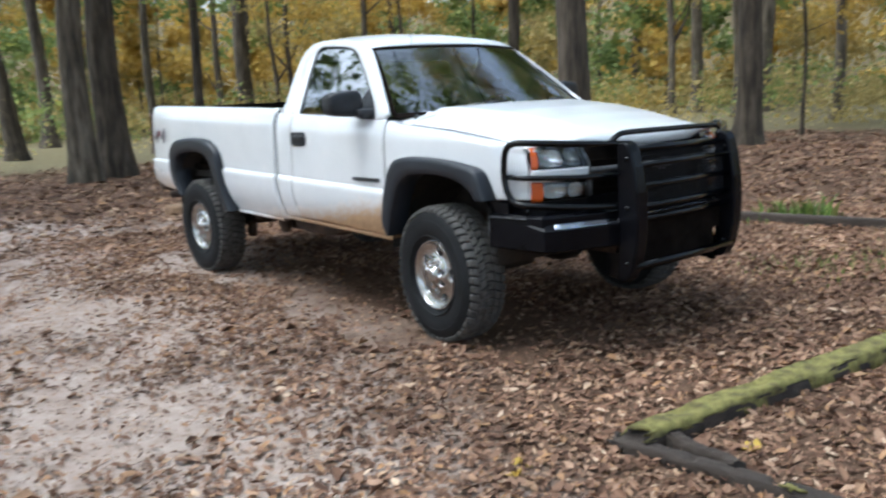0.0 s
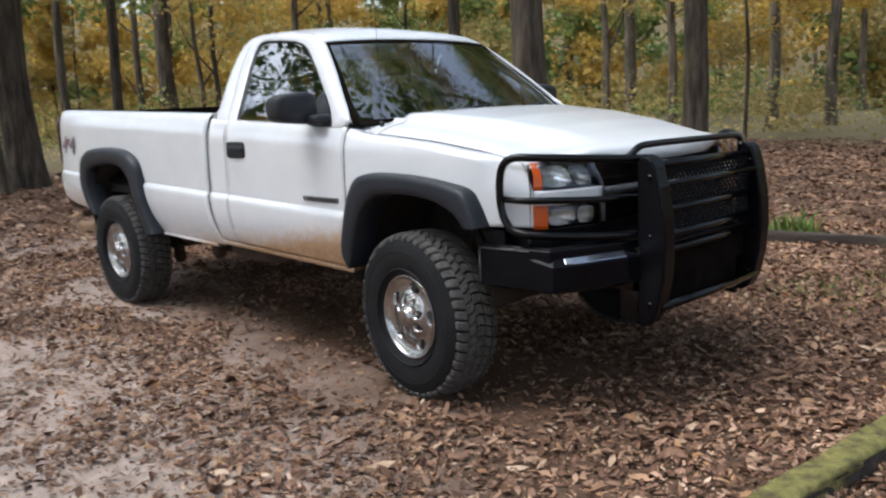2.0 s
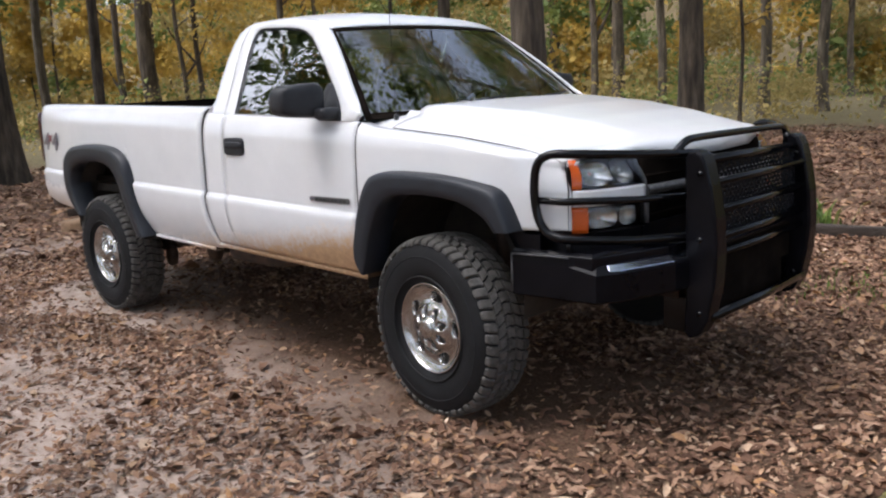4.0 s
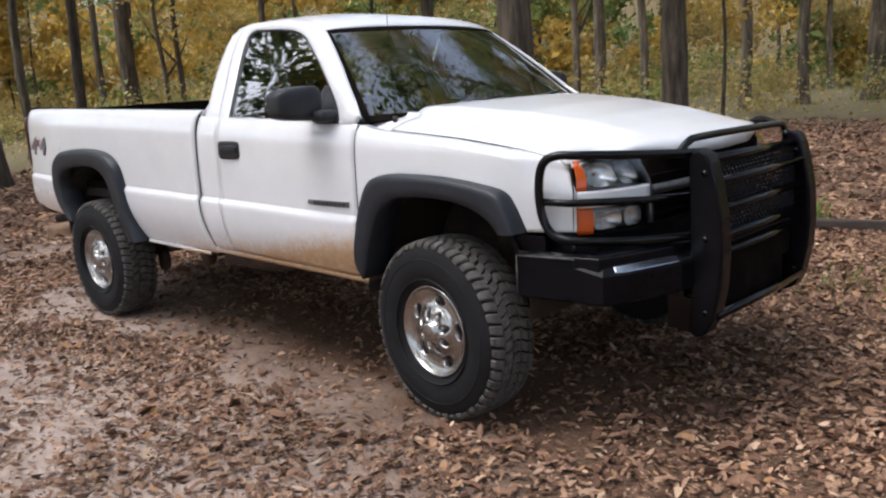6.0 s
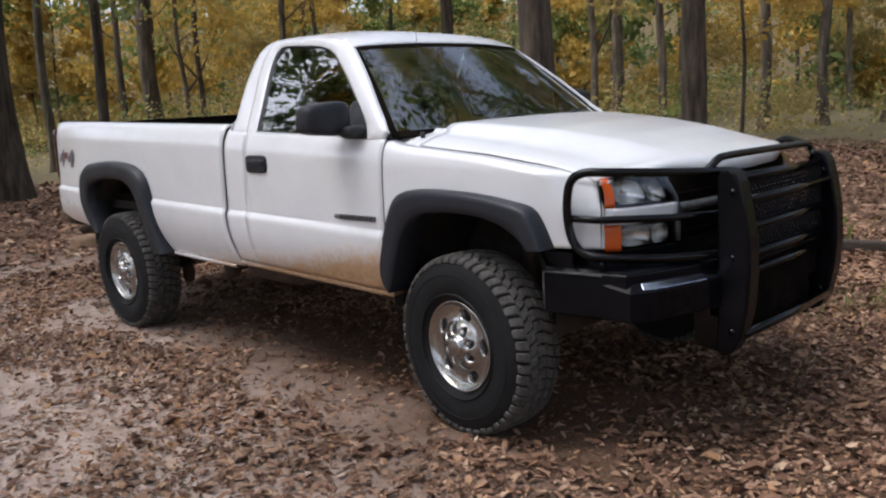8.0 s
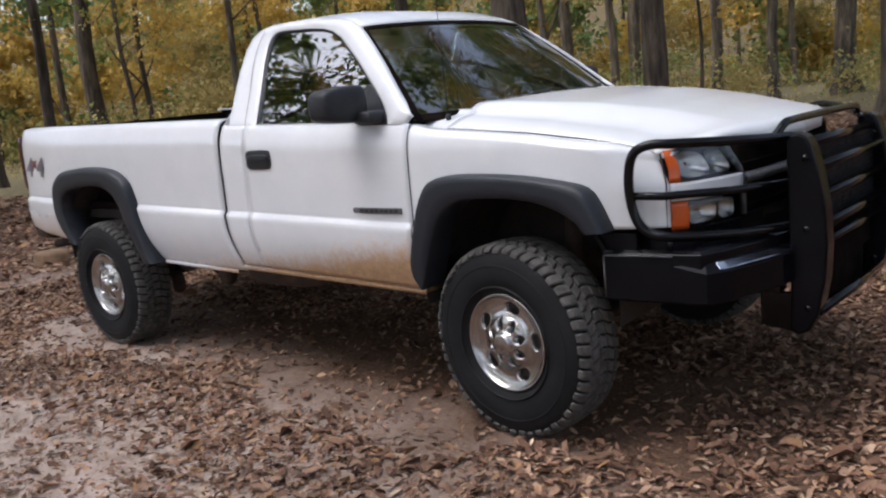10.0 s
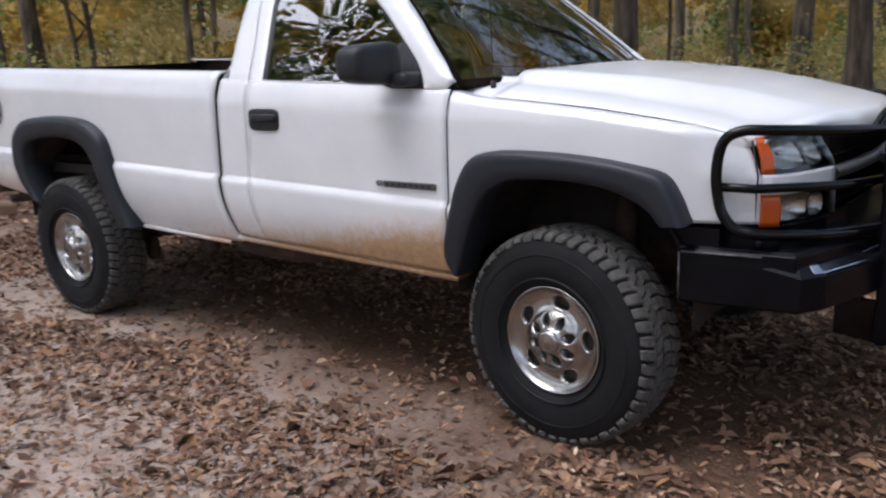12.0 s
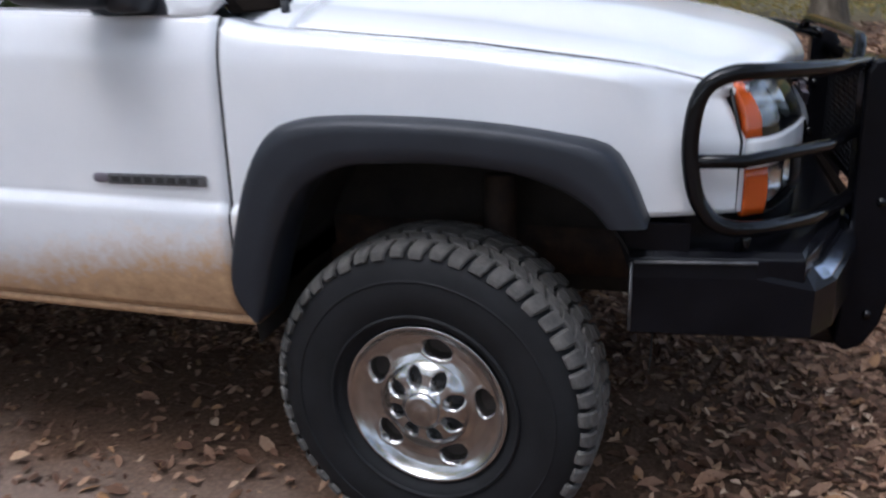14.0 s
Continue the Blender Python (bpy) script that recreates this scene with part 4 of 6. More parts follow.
def seam(points, side, parent, width=0.006):
    """A dark shut line lying in the panels."""
    bm = bmesh.new()
    rows = [[(lean_in(x, z) - width / 2, side * (side_y(x, z) + 0.0012), z), (lean_in(x, z) + width / 2, side * (side_y(x, z) + 0.0012), z)] for x, z in points]
    surf(bm, rows)
    return solid(part("shut_line", bm, SEAM, parent), 0.004)


def spaced(*stops):
    out = []
    for (a, n), (b, _) in zip(stops, stops[1:]):
        out += list(np.linspace(a, b, n, endpoint=False))
    return out + [stops[-1][0]]


HOOD_SIDE = [(-0.50, 1.352), (-0.335, 1.341), (0.104, 1.303), (0.375, 1.267), (0.50, 1.248), (0.604, 1.222), (0.72, 1.20)]
FENDER_TOP = [(-0.50, 1.376), (-0.42, 1.354), (-0.335, 1.3425)] + HOOD_SIDE[2:]
DOOR_TOP = lambda x: belt(x)  # noqa: E731
for s in (-1, 1):
    # front fender
    fender = panel("front_fender", spaced((-0.494, 12), (-0.345, 22), (0.36, 14), (0.52, 10), (0.708, 1)),
                   lambda x: max(interp(MID_F, x), 0.60) if x < 0.485 else 0.925,
                   lambda x: interp(FENDER_TOP, x) - 0.026, s, truck, "", 22, 0.075)
    # door and the strip of cab behind it
    door = panel("door", spaced((-1.699, 30), (-0.497, 1)), lambda x: sill(x) + 0.03, DOOR_TOP, s, truck, "white door panel splashed with brown mud along its foot", 40)
    panel("cab_corner", spaced((-1.905, 8), (-1.701, 1)), lambda x: sill(x) + 0.03, DOOR_TOP, s, truck, "", 40)
    rocker = bmesh.new()
    surf(rocker, [[(x, s * (0.975 - d), sill(x) + 0.032 - h) for d, h in ((0.028, 0), (0.012, 0.008), (0.010, 0.022), (0.02, 0.036), (0.10, 0.042), (0.2, 0.04))] for x in np.linspace(-1.88, -0.47, 24)])
    bmesh.ops.recalc_face_normals(rocker, faces=rocker.faces)
    part("rocker_panel", rocker, PAINT, truck)
    # load bed side
    bed = panel("bed_side", spaced((-4.46, 14), (-3.92, 8), (-3.834, 1), (-3.831, 8), (-3.74, 40), (-2.78, 10), (-2.66, 14), (-1.935, 1)),
                lambda x: (interp(MID_R, x) if -3.832 < x < -2.745 else (interp([(-4.46, 0.80), (-4.25, 0.755), (-3.95, 0.725), (-3.8, 0.72)], x) if x <= -3.832 else sill(x) - 0.015)),
                lambda x: belt(x), s, truck, "", 40, 0.085)
    bm = bmesh.new()
    surf(bm, [[(x, s * (0.962 - d), sill(x) - 0.013 - h) for d, h in ((0.012, 0), (0.0, 0.010), (0.012, 0.024), (0.06, 0.028))] for x in np.linspace(-2.70, -1.94, 12)])
    bmesh.ops.recalc_face_normals(bm, faces=bm.faces)
    part("bed_sill", bm, PAINT, truck)
    flare(FLARE_F_OUT, FLARE_F_IN, s, truck)
    flare(FLARE_R_OUT, FLARE_R_IN, s, truck)
    seam([(-0.4955, sill(-0.5) + 0.03 + t * (1.373 - sill(-0.5) - 0.03)) for t in np.linspace(0, 1, 20)], s, door)
    # door handle: dark bezel with a pull in a recess
    bm = bmesh.new()
    hx0, hx1, hz0, hz1 = -1.672, -1.468, 1.190, 1.293
    superbox(bm, ((hx0 + hx1) / 2, s * 0.992, (hz0 + hz1) / 2), (hx1 - hx0, 0.022, hz1 - hz0), 5, 28, 12)
    handle = part("door_handle", bm, PLASTIC, door, "black plastic door handle")
    bm = bmesh.new()
    superbox(bm, ((hx0 + hx1) / 2 + 0.01, s * 1.006, 1.252), (0.17, 0.022, 0.034), 4, 24, 10)
    part("pull", bm, PLASTIC, handle)
    # badge low on the door: a bar with an emblem, lettering as plain bars
    bm = bmesh.new()
    box(bm, -0.835, -0.556, s * 0.994, s * 1.003, 0.969, 0.998)
    badge = edges_round(part("badge", bm, BADGE, door, "grey badge strip low on the door", False), 0.004)
    bm = bmesh.new()
    superbox(bm, (-0.856, s * 0.998, 0.985), (0.045, 0.012, 0.026), 3, 20, 8)
    part("emblem", bm, BADGE_GREY, badge)
    for k in range(8):
        bm = bmesh.new()
        box(bm, -0.822 + 0.032 * k, -0.800 + 0.032 * k, s * 1.002, s * 1.0055, 0.976, 0.991)
        part("letter_bar", bm, SEAM, badge, "", False)

# lettering on the bed side
for s in (-1, 1):
    holder = [o for o in truck.children if o.name.startswith("bed_side")][0 if s < 0 else 1]
    for txt, mat, size, dx, dz in (("4", BADGE_GREY, 0.185, 0.0, 0.0), ("x", BADGE_RED, 0.090, 0.145, 0.066), ("4", BADGE_GREY, 0.185, 0.205, 0.0)):
        cu = bpy.data.curves.new("decal", "FONT")
        cu.body, cu.size, cu.extrude, cu.shear, cu.offset = txt, size, 0.001, 0.25, 0.006
        tmp = bpy.data.objects.new("decal", cu)
        me = bpy.data.meshes.new_from_object(tmp)
        bpy.data.objects.remove(tmp)
        x0 = -4.41 if s < 0 else -4.06
        xx = x0 + dx * (1 if s < 0 else -1)
        slope = math.degrees(math.atan2(side_y(-4.15, 1.2) - side_y(-4.38, 1.2), 0.23))
        me.transform(Matrix.Diagonal((1.35, 1, 1, 1)))
        me.transform(pose(xx, s * (side_y(xx, 1.22) + 0.004), 1.18 + dz, 90, 0, -slope if s < 0 else 180 + slope))
        link_mesh("decal", me, mat, holder, "four-by-four lettering decal", False)

# ---- cab above the belt ----
OUTER = [(-0.485, 1.412), (-0.575, 1.495), (-0.665, 1.578), (-0.745, 1.652), (-0.84, 1.732), (-0.93, 1.803), (-1.02, 1.868), (-1.10, 1.905), (-1.20, 1.925), (-1.40, 1.942), (-1.65, 1.952), (-1.78, 1.952), (-1.858, 1.938), (-1.915, 1.90), (-1.938, 1.84), (-1.936, 1.74), (-1.922, 1.64), (-1.905, 1.55), (-1.89, 1.42), (-1.60, 1.405), (-1.2, 1.39), (-0.80, 1.375), (-0.53, 1.366)]
WINDOW = [(-0.640, 1.398), (-0.648, 1.422), (-0.672, 1.457), (-0.727, 1.511), (-0.811, 1.584), (-0.942, 1.690), (-1.050, 1.768), (-1.128, 1.822), (-1.205, 1.859), (-1.288, 1.881), (-1.40, 1.895), (-1.60, 1.908), (-1.655, 1.910), (-1.695, 1.903), (-1.721, 1.878), (-1.724, 1.833), (-1.704, 1.742), (-1.655, 1.588), (-1.633, 1.495), (-1.618, 1.411), (-1.335, 1.400), (-1.10, 1.391), (-0.95, 1.387), (-0.72, 1.380)]


def cab_y(z):
    return 0.945 - 0.262 * max(0.0, (z - 1.40) / 0.47) ** 1.12


def ray_out(poly, centre, a):
    """Where a ray at angle a leaves an outline."""
    d, best = (math.cos(a), math.sin(a)), 0.0
    for (x0, z0), (x1, z1) in zip(poly, poly[1:] + poly[:1]):
        ex, ez = x1 - x0, z1 - z0
        det = d[0] * -ez + d[1] * ex
        if abs(det) < 1e-9:
            continue
        rx, rz = x0 - centre[0], z0 - centre[1]
        t, u = (-ez * rx + ex * rz) / det, (d[0] * rz - d[1] * rx) / det
        if t > 0 and -1e-6 <= u <= 1 + 1e-6:
            best = max(best, t)
    return centre[0] + best * d[0], centre[1] + best * d[1]


MID = (-1.24, 1.62)
angles = sorted(set([round(math.atan2(z - MID[1], x - MID[0]), 5) for x, z in OUTER + WINDOW] + [round(-math.pi + 2 * math.pi * k / 120, 5) for k in range(120)]))
ring_o = [ray_out(OUTER, MID, a) for a in angles]
ring_i = [ray_out(WINDOW, MID, a) for a in angles]
cab = None
for s in (-1, 1):
    bm = bmesh.new()
    rows = []
    for (ox, oz), (ix, iz) in zip(ring_o, ring_i):
        row = []
        for t in (0, 0.12, 0.3, 0.5, 0.7, 0.88, 1.0):
            x, z = ox + (ix - ox) * t, oz + (iz - oz) * t
            bulge = 0.010 * math.sin(math.pi * min(t * 1.1, 1)) - (0.016 if t == 0 and z > 1.45 else 0)
            row.append((x, s * (cab_y(z) + bulge), z))
        row.append((row[-1][0], row[-1][1] - s * 0.03, row[-1][2]))
        rows.append(row)
    rows.append(rows[0])
    surf(bm, rows)
    bmesh.ops.remove_doubles(bm, verts=bm.verts, dist=1e-5)
    bmesh.ops.recalc_face_normals(bm, faces=bm.faces)
    ob = solid(part("cab_side", bm, PAINT, truck), 0.02)
    # black seal round the side window
    bm = bmesh.new()
    def inset(p, f):
        return (MID[0] + (p[0] - MID[0]) * f, MID[1] + (p[1] - MID[1]) * f)
    rows = [[(x, s * (cab_y(z) - 0.004 + dy), z) for (x, z), dy in ((p, 0.003), (inset(p, 0.985), 0.004), (inset(p, 0.945), -0.006), (inset(p, 0.94), -0.02))] for p in ring_i]
    surf(bm, rows + [rows[0]])
    bmesh.ops.recalc_face_normals(bm, faces=bm.faces)
    part("window_seal", bm, PLASTIC, truck)
    # side glass
    bm = bmesh.new()
    c = bm.verts.new((MID[0], s * (cab_y(MID[1]) - 0.006), MID[1]))
    prev, first = None, None
    inner = [[bm.verts.new((*(lambda q: (q[0], s * (cab_y(q[1]) - 0.012), q[1]))(inset(p, f)),)) for p in ring_i] for f in (0.95, 0.6, 0.3)]
    for a, b in zip(inner, inner[1:]):
        for k in range(len(a)):
            bm.faces.new((a[k], a[(k + 1) % len(a)], b[(k + 1) % len(a)], b[k]))
    for k in range(len(inner[-1])):
        bm.faces.new((inner[-1][k], inner[-1][(k + 1) % len(inner[-1])], c))
    bmesh.ops.recalc_face_normals(bm, faces=bm.faces)
    part("side_window", bm, GLASS, truck, "side window glass reflecting trees and sky")
    # fine shut line of the door frame up the pillar
    bm = bmesh.new()
    rows = [[(x - 0.002, s * (cab_y(z) + 0.0125), z), (x + 0.002, s * (cab_y(z) + 0.0125), z)] for x, z in contour([(-1.70, 1.415), (-1.735, 1.59), (-1.782, 1.74), (-1.80, 1.84), (-1.785, 1.925)], 20)]
    surf(bm, rows)
    part("shut_line", bm, SEAM, truck)

# roof
bm, rows = bmesh.new(), []
edge = [(-1.005, 1.858), (-1.02, 1.868), (-1.06, 1.888), (-1.10, 1.905), (-1.40, 1.942), (-1.65, 1.952), (-1.78, 1.952), (-1.86, 1.934), (-1.918, 1.89)]
for i, (x, z) in enumerate(edge):
    ye = cab_y(z) - 0.008
    fwd = 0.05 if i == 0 else 0.045 if i == 1 else 0.02 if i == 2 else 0.0
    back = -0.04 if i == 8 else -0.03 if i == 7 else 0
    row = []
    for v in np.linspace(-1, 1, 33):
        q = 1 - abs(v) ** 2.6
        rise = (0.018, 0.026, 0.034, 0.040, 0.046, 0.046, 0.044, 0.035, 0.02)[i]
        row.append((x + (fwd + back) * q, ye * v, z + rise * q))
    rows.append(row)
surf(bm, rows)
bmesh.ops.recalc_face_normals(bm, faces=bm.faces)
solid(part("roof", bm, PAINT, truck), 0.02)

# back of the cab with its window
bm = bmesh.new()
rows = []
for z in np.linspace(0.70, 1.895, 14):
    y = cab_y(z) * 0.965 if z > 1.45 else 0.955
    x = interp([(0.7, -1.895), (1.42, -1.888), (1.64, -1.920), (1.84, -1.936), (1.90, -1.905)], z)
    rows.append([(x + (0.03 * abs(v) ** 8), y * v, z) for v in np.linspace(-1, 1, 25)])
surf(bm, [r for r in rows if r[0][2] < 1.46])
surf(bm, [r for r in rows if r[0][2] > 1.75])
surf(bm, [r[:5] for r in rows if 1.36 < r[0][2] < 1.84])
surf(bm, [r[20:] for r in rows if 1.36 < r[0][2] < 1.84])
solid(part("cab_back", bm, PAINT, truck), 0.02)
bm = bmesh.new()
surf(bm, [[(x, y, z) for y in (-0.6, 0.6)] for x, z in ((-1.89, 1.43), (-1.925, 1.81))])
part("rear_window", bm, GLASS, truck)

# windscreen
def screen(u, v):
    """u across from -1 to 1, v from foot to head."""
    y0, y1 = 0.915, 0.672
    bow = 1 - abs(u) ** 2.2
    x = (-0.480 + 0.155 * bow) * (1 - v) + (-1.020 + 0.080 * bow) * v
    return x + 0.012 * math.sin(math.pi * v), (y0 + (y1 - y0) * v) * u, 1.380 + (1.866 - 1.380) * v + 0.016 * bow * v


def screen_band(bm, u0, u1, v0, v1, n=24, lift=0.0):
    surf(bm, [[tuple(c + o for c, o in zip(screen(u0 + (u1 - u0) * i / n, v), (lift, 0, lift * 0.8))) for i in range(n + 1)] for v in np.linspace(v0, v1, 12)])


bm = bmesh.new()
screen_band(bm, -1.01, 1.01, 0.0, 0.985)
ws = part("windscreen", bm, SCREEN_GLASS, truck, "tinted windscreen reflecting trees and pale sky")
bm = bmesh.new()
for band in ((-1.005, -0.968, 0.0, 0.97), (0.978, 1.005, 0.0, 0.97), (-0.985, 0.985, 0.945, 0.985), (-0.985, 0.985, 0.0, 0.06)):
    screen_band(bm, *band, lift=0.002)
solid(part("windscreen_seal", bm, LINER, ws), 0.006)

# bonnet: a raised centre that steps down to low shoulders
HOOD_MID = [(-0.42, 1.452), (-0.2, 1.447), (0.2, 1.412), (0.5, 1.364), (0.7, 1.317), (0.80, 1.287), (0.86, 1.262), (0.90, 1.244)]


def hood_z(x, y):
    a = abs(y)
    zs, zm = interp(HOOD_SIDE[:-1] + [(0.72, 1.217), (0.85, 1.222), (1.05, 1.226)], x), interp(HOOD_MID, x)
    edge0 = 0.66 - 0.10 * max(0, min(1, (x + 0.4) / 1.3))
    wide = 0.10 + 0.22 * max(0, min(1, (x + 0.4) / 1.2))
    t = max(0.0, min(1.0, (edge0 + wide / 2 - a) / wide))
    t = t * t * (3 - 2 * t)
    lift = 0.045 - 0.025 * max(0, min(1, (x + 0.3) / 1.0))
    shoulder = zs + lift * (1 - min(1, a / 0.874) ** 9) + 0.022 * (1 - (a / 0.88) ** 2)
    crown = 0.012 + 0.018 * max(0, min(1, x + 0.3))
    return shoulder + (zm - crown * (a / 0.6) ** 2 - shoulder) * t * 0.92


def hood_front(y):
    a = abs(y)
    return interp([(0, 0.868), (0.3, 0.842), (0.5, 0.792), (0.65, 0.738), (0.78, 0.678), (0.865, 0.622)], a)


bm, rows = bmesh.new(), []
for y in np.linspace(-0.876, 0.876, 81):
    xr = -0.44 + 0.16 * (1 - (abs(y) / 0.9) ** 2) if abs(y) < 0.66 else -0.345
    xf = hood_front(y)
    col = [(x, y, hood_z(x, y)) for x in xr + (xf - xr) * np.linspace(0, 1, 34) ** 0.92]
    zf = col[-1][2]
    k = 1.0 if abs(y) < 0.42 else max(0.42, 1.0 - (abs(y) - 0.42) / 0.25)
    foot = interp([(0.36, 1.180), (0.52, 1.205), (0.56, 1.212)], abs(y))
    col += [(xf + 0.020, y * 1.004, zf - 0.010 * k), (xf + 0.036, y * 1.006, zf - 0.028 * k), (xf + 0.044, y * 1.006, zf - 0.050 * k), (xf + 0.044, y * 1.006, min(zf - 0.06 * k, foot))]
    rows.append(col)
surf(bm, rows)
bmesh.ops.recalc_face_normals(bm, faces=bm.faces)
hood = part("bonnet", bm, PAINT, truck, "white bonnet with a raised centre mirroring the sky")
if hood.data.polygons[900].normal.z < 0:
    hood.data.flip_normals()
solid(hood, 0.018)
# shut line between bonnet and fenders
for s in (-1, 1):
    bm = bmesh.new()
    tube(bm, [(x, s * 0.874, interp(HOOD_SIDE, x) - 0.003) for x in np.linspace(-0.335, 0.63, 24)], 0.003, 6)
    part("shut_line", bm, SEAM, hood)
    # white corner of sheet metal behind the bonnet, at the foot of the screen
    bm = bmesh.new()
    surf(bm, [[(x, s * y, hood_z(-0.345, min(y, 0.872)) + 0.10 * max(0, -0.40 - x)) for y in np.linspace(0.66, 0.886, 18)] for x in np.linspace(-0.500, -0.3475, 8)])
    bmesh.ops.recalc_face_normals(bm, faces=bm.faces)
    solid(part("cowl_corner", bm, PAINT, truck), 0.02)
# cowl under the wipers, wipers, aerial
bm = bmesh.new()
surf(bm, [[(-0.49 + 0.16 * (1 - abs(v * 0.76) ** 2.2), 0.70 * v, 1.378), (-0.36 + 0.1 * (1 - v * v * 0.6), 0.69 * v, 1.366 + 0.02 * (1 - v * v)), (-0.25, 0.68 * v, 1.335)] for v in np.linspace(-1, 1, 25)])
bmesh.ops.recalc_face_normals(bm, faces=bm.faces)
solid(part("cowl_grille", bm, PLASTIC, truck), 0.01)
for y0, y1 in ((-0.62, 0.02), (0.12, 0.72)):
    bm = bmesh.new()
    tube(bm, [tuple(c + o for c, o in zip(screen(y / 0.925, 0.05 + 0.014 * k), (0.016, 0, 0.014))) for k, y in enumerate(np.linspace(y0, y1, 6))], 0.007, 6)
    tube(bm, [tuple(c + o for c, o in zip(screen(y1 / 0.925, 0.02), (0.03, 0, 0.0))), tuple(c + o for c, o in zip(screen((y0 + y1) / 1.85, 0.085), (0.022, 0, 0.02)))], 0.008, 6)
    part("wiper", bm, PLASTIC, truck)
bm = bmesh.new()
tube(bm, [(-0.40, -0.79, 1.35), (-0.40, -0.79, 1.40)], 0.012, 8)
tube(bm, [(-0.40, -0.79, 1.38), (-0.415, -0.79, 2.18)], 0.0014, 6)
part("aerial", bm, PLASTIC, truck)

# mirrors
for s in (-1, 1):
    bm = bmesh.new()
    superbox(bm, (-0.800, s * 1.085, 1.486), (0.17, 0.245, 0.165), 4.0, 32, 18, lambda x, y, z: (x * (1 - 0.25 * max(0, x)) + 0.25 * y * s * -1, y, z * (1 - 0.12 * y * s)))
    mirror = part("door_mirror", bm, PLASTIC, truck, "dark grey plastic door mirror")
    bm = bmesh.new()
    superbox(bm, (-0.705, s * 0.975, 1.418), (0.10, 0.13, 0.062), 4, 24, 12)
    part("mirror_arm", bm, PLASTIC, mirror)
    bm = bmesh.new()
    sail = [(-0.628, 1.378), (-0.80, 1.380), (-0.845, 1.395), (-0.838, 1.50), (-0.812, 1.568), (-0.780, 1.560), (-0.700, 1.488), (-0.645, 1.420)]
    surf(bm, [[(x, s * (cab_y(z) + d), z) for x, z in sail] for d in (-0.03, 0.012)], close=True)
    bm.faces.new([bm.verts.new((x, s * (cab_y(z) + 0.012), z)) for x, z in sail])
    bmesh.ops.remove_doubles(bm, verts=bm.verts, dist=1e-5)
    bmesh.ops.recalc_face_normals(bm, faces=bm.faces)
    part("mirror_base", bm, PLASTIC, mirror, "", False)

# ---- interior ----
bm = bmesh.new()
superbox(bm, (-0.62, 0, 1.27), (0.55, 1.72, 0.22), 5, 32, 12)
part("dashboard", bm, SEAT, truck)
for y in (-0.42, 0.42):
    bm = bmesh.new()
    superbox(bm, (-1.28, y, 1.08), (0.55, 0.52, 0.22), 5, 28, 12)
    seat = part("seat", bm, SEAT, truck, "dark grey cloth seat")
    bm = bmesh.new()
    superbox(bm, (-1.56, y, 1.38), (0.20, 0.50, 0.60), 4, 28, 14, lambda x, y, z: (x - 0.5 * z, y * (1 - 0.12 * max(0, z)), z))
    part("backrest", bm, SEAT, seat)
    bm = bmesh.new()
    superbox(bm, (-1.64, y, 1.71), (0.12, 0.28, 0.17), 3, 24, 12)
    part("headrest", bm, SEAT, seat)
bm = bmesh.new()
wheel_at = Matrix.Translation((-0.93, 0.42, 1.33)) @ Euler((0, radians(-62), 0)).to_matrix().to_4x4()
tube(bm, [wheel_at @ Vector((0.19 * math.cos(a), 0.19 * math.sin(a), 0)) for a in np.linspace(0, 2 * math.pi, 33)], 0.016, 8, False)
tube(bm, [wheel_at @ Vector((-0.19, 0, 0)), wheel_at @ Vector((0.19, 0, 0))], 0.018, 8)
tube(bm, [wheel_at @ Vector((0, 0, 0)), wheel_at @ Vector((0, 0, -0.3))], 0.03, 8)
part("steering_wheel", bm, PLASTIC, truck)
bm = bmesh.new()
box(bm, -1.87, -0.45, -0.93, 0.93, 0.66, 0.72)
box(bm, -0.60, -0.45, -0.90, 0.90, 0.66, 1.30)
part("cab_floor", bm, DARK, truck, "", False)

# ---- load bed ----
bm = bmesh.new()
box(bm, -4.44, -1.95, -0.86, 0.86, 0.94, 0.98)
box(bm, -1.99, -1.94, -0.90, 0.90, 0.70, belt(-1.95) + 0.012)
part("bed_floor", bm, LINER, truck, "black bed liner", False)
for s in (-1, 1):
    bm = bmesh.new()
    surf(bm, [[(x, s * y, z) for y, z in ((0.90, belt(x) + 0.0235), (0.868, belt(x) + 0.028), (0.860, belt(x) + 0.012), (0.862, belt(x) - 0.12), (0.80, belt(x) - 0.15), (0.80, 0.95))] for x in np.linspace(-4.45, -1.94, 20)])
    bmesh.ops.recalc_face_normals(bm, faces=bm.faces)
    solid(part("bed_liner_side", bm, LINER, truck), 0.012)
bm = bmesh.new()
superbox(bm, (-4.475, 0, 1.172), (0.07, 1.84, 0.64), 9, 40, 14)
part("tailgate", bm, PAINT, truck)
# near-black sheet over the inner face of the tailgate
bm = bmesh.new()
box(bm, -4.46, -4.425, -0.86, 0.86, 0.96, 1.506)
part("tailgate_inner_sheet", bm, LINER, truck, "", False)
for s in (-1, 1):
    bm = bmesh.new()
    superbox(bm, (-4.468, s * 0.924, 1.27), (0.045, 0.085, 0.40), 6, 20, 12)
    part("tail_lamp", bm, TAIL_RED, truck, "dark red tail lamp")
bm = bmesh.new()
superbox(bm, (-4.60, 0, 0.745), (0.22, 1.72, 0.17), 7, 40, 14)
part("rear_bumper", bm, RUST, truck, "dull dirty rear bumper")
bm = bmesh.new()
box(bm, -4.78, -4.6, -0.04, 0.04, 0.58, 0.66)
part("tow_hitch", bm, RUST, truck, "", False)


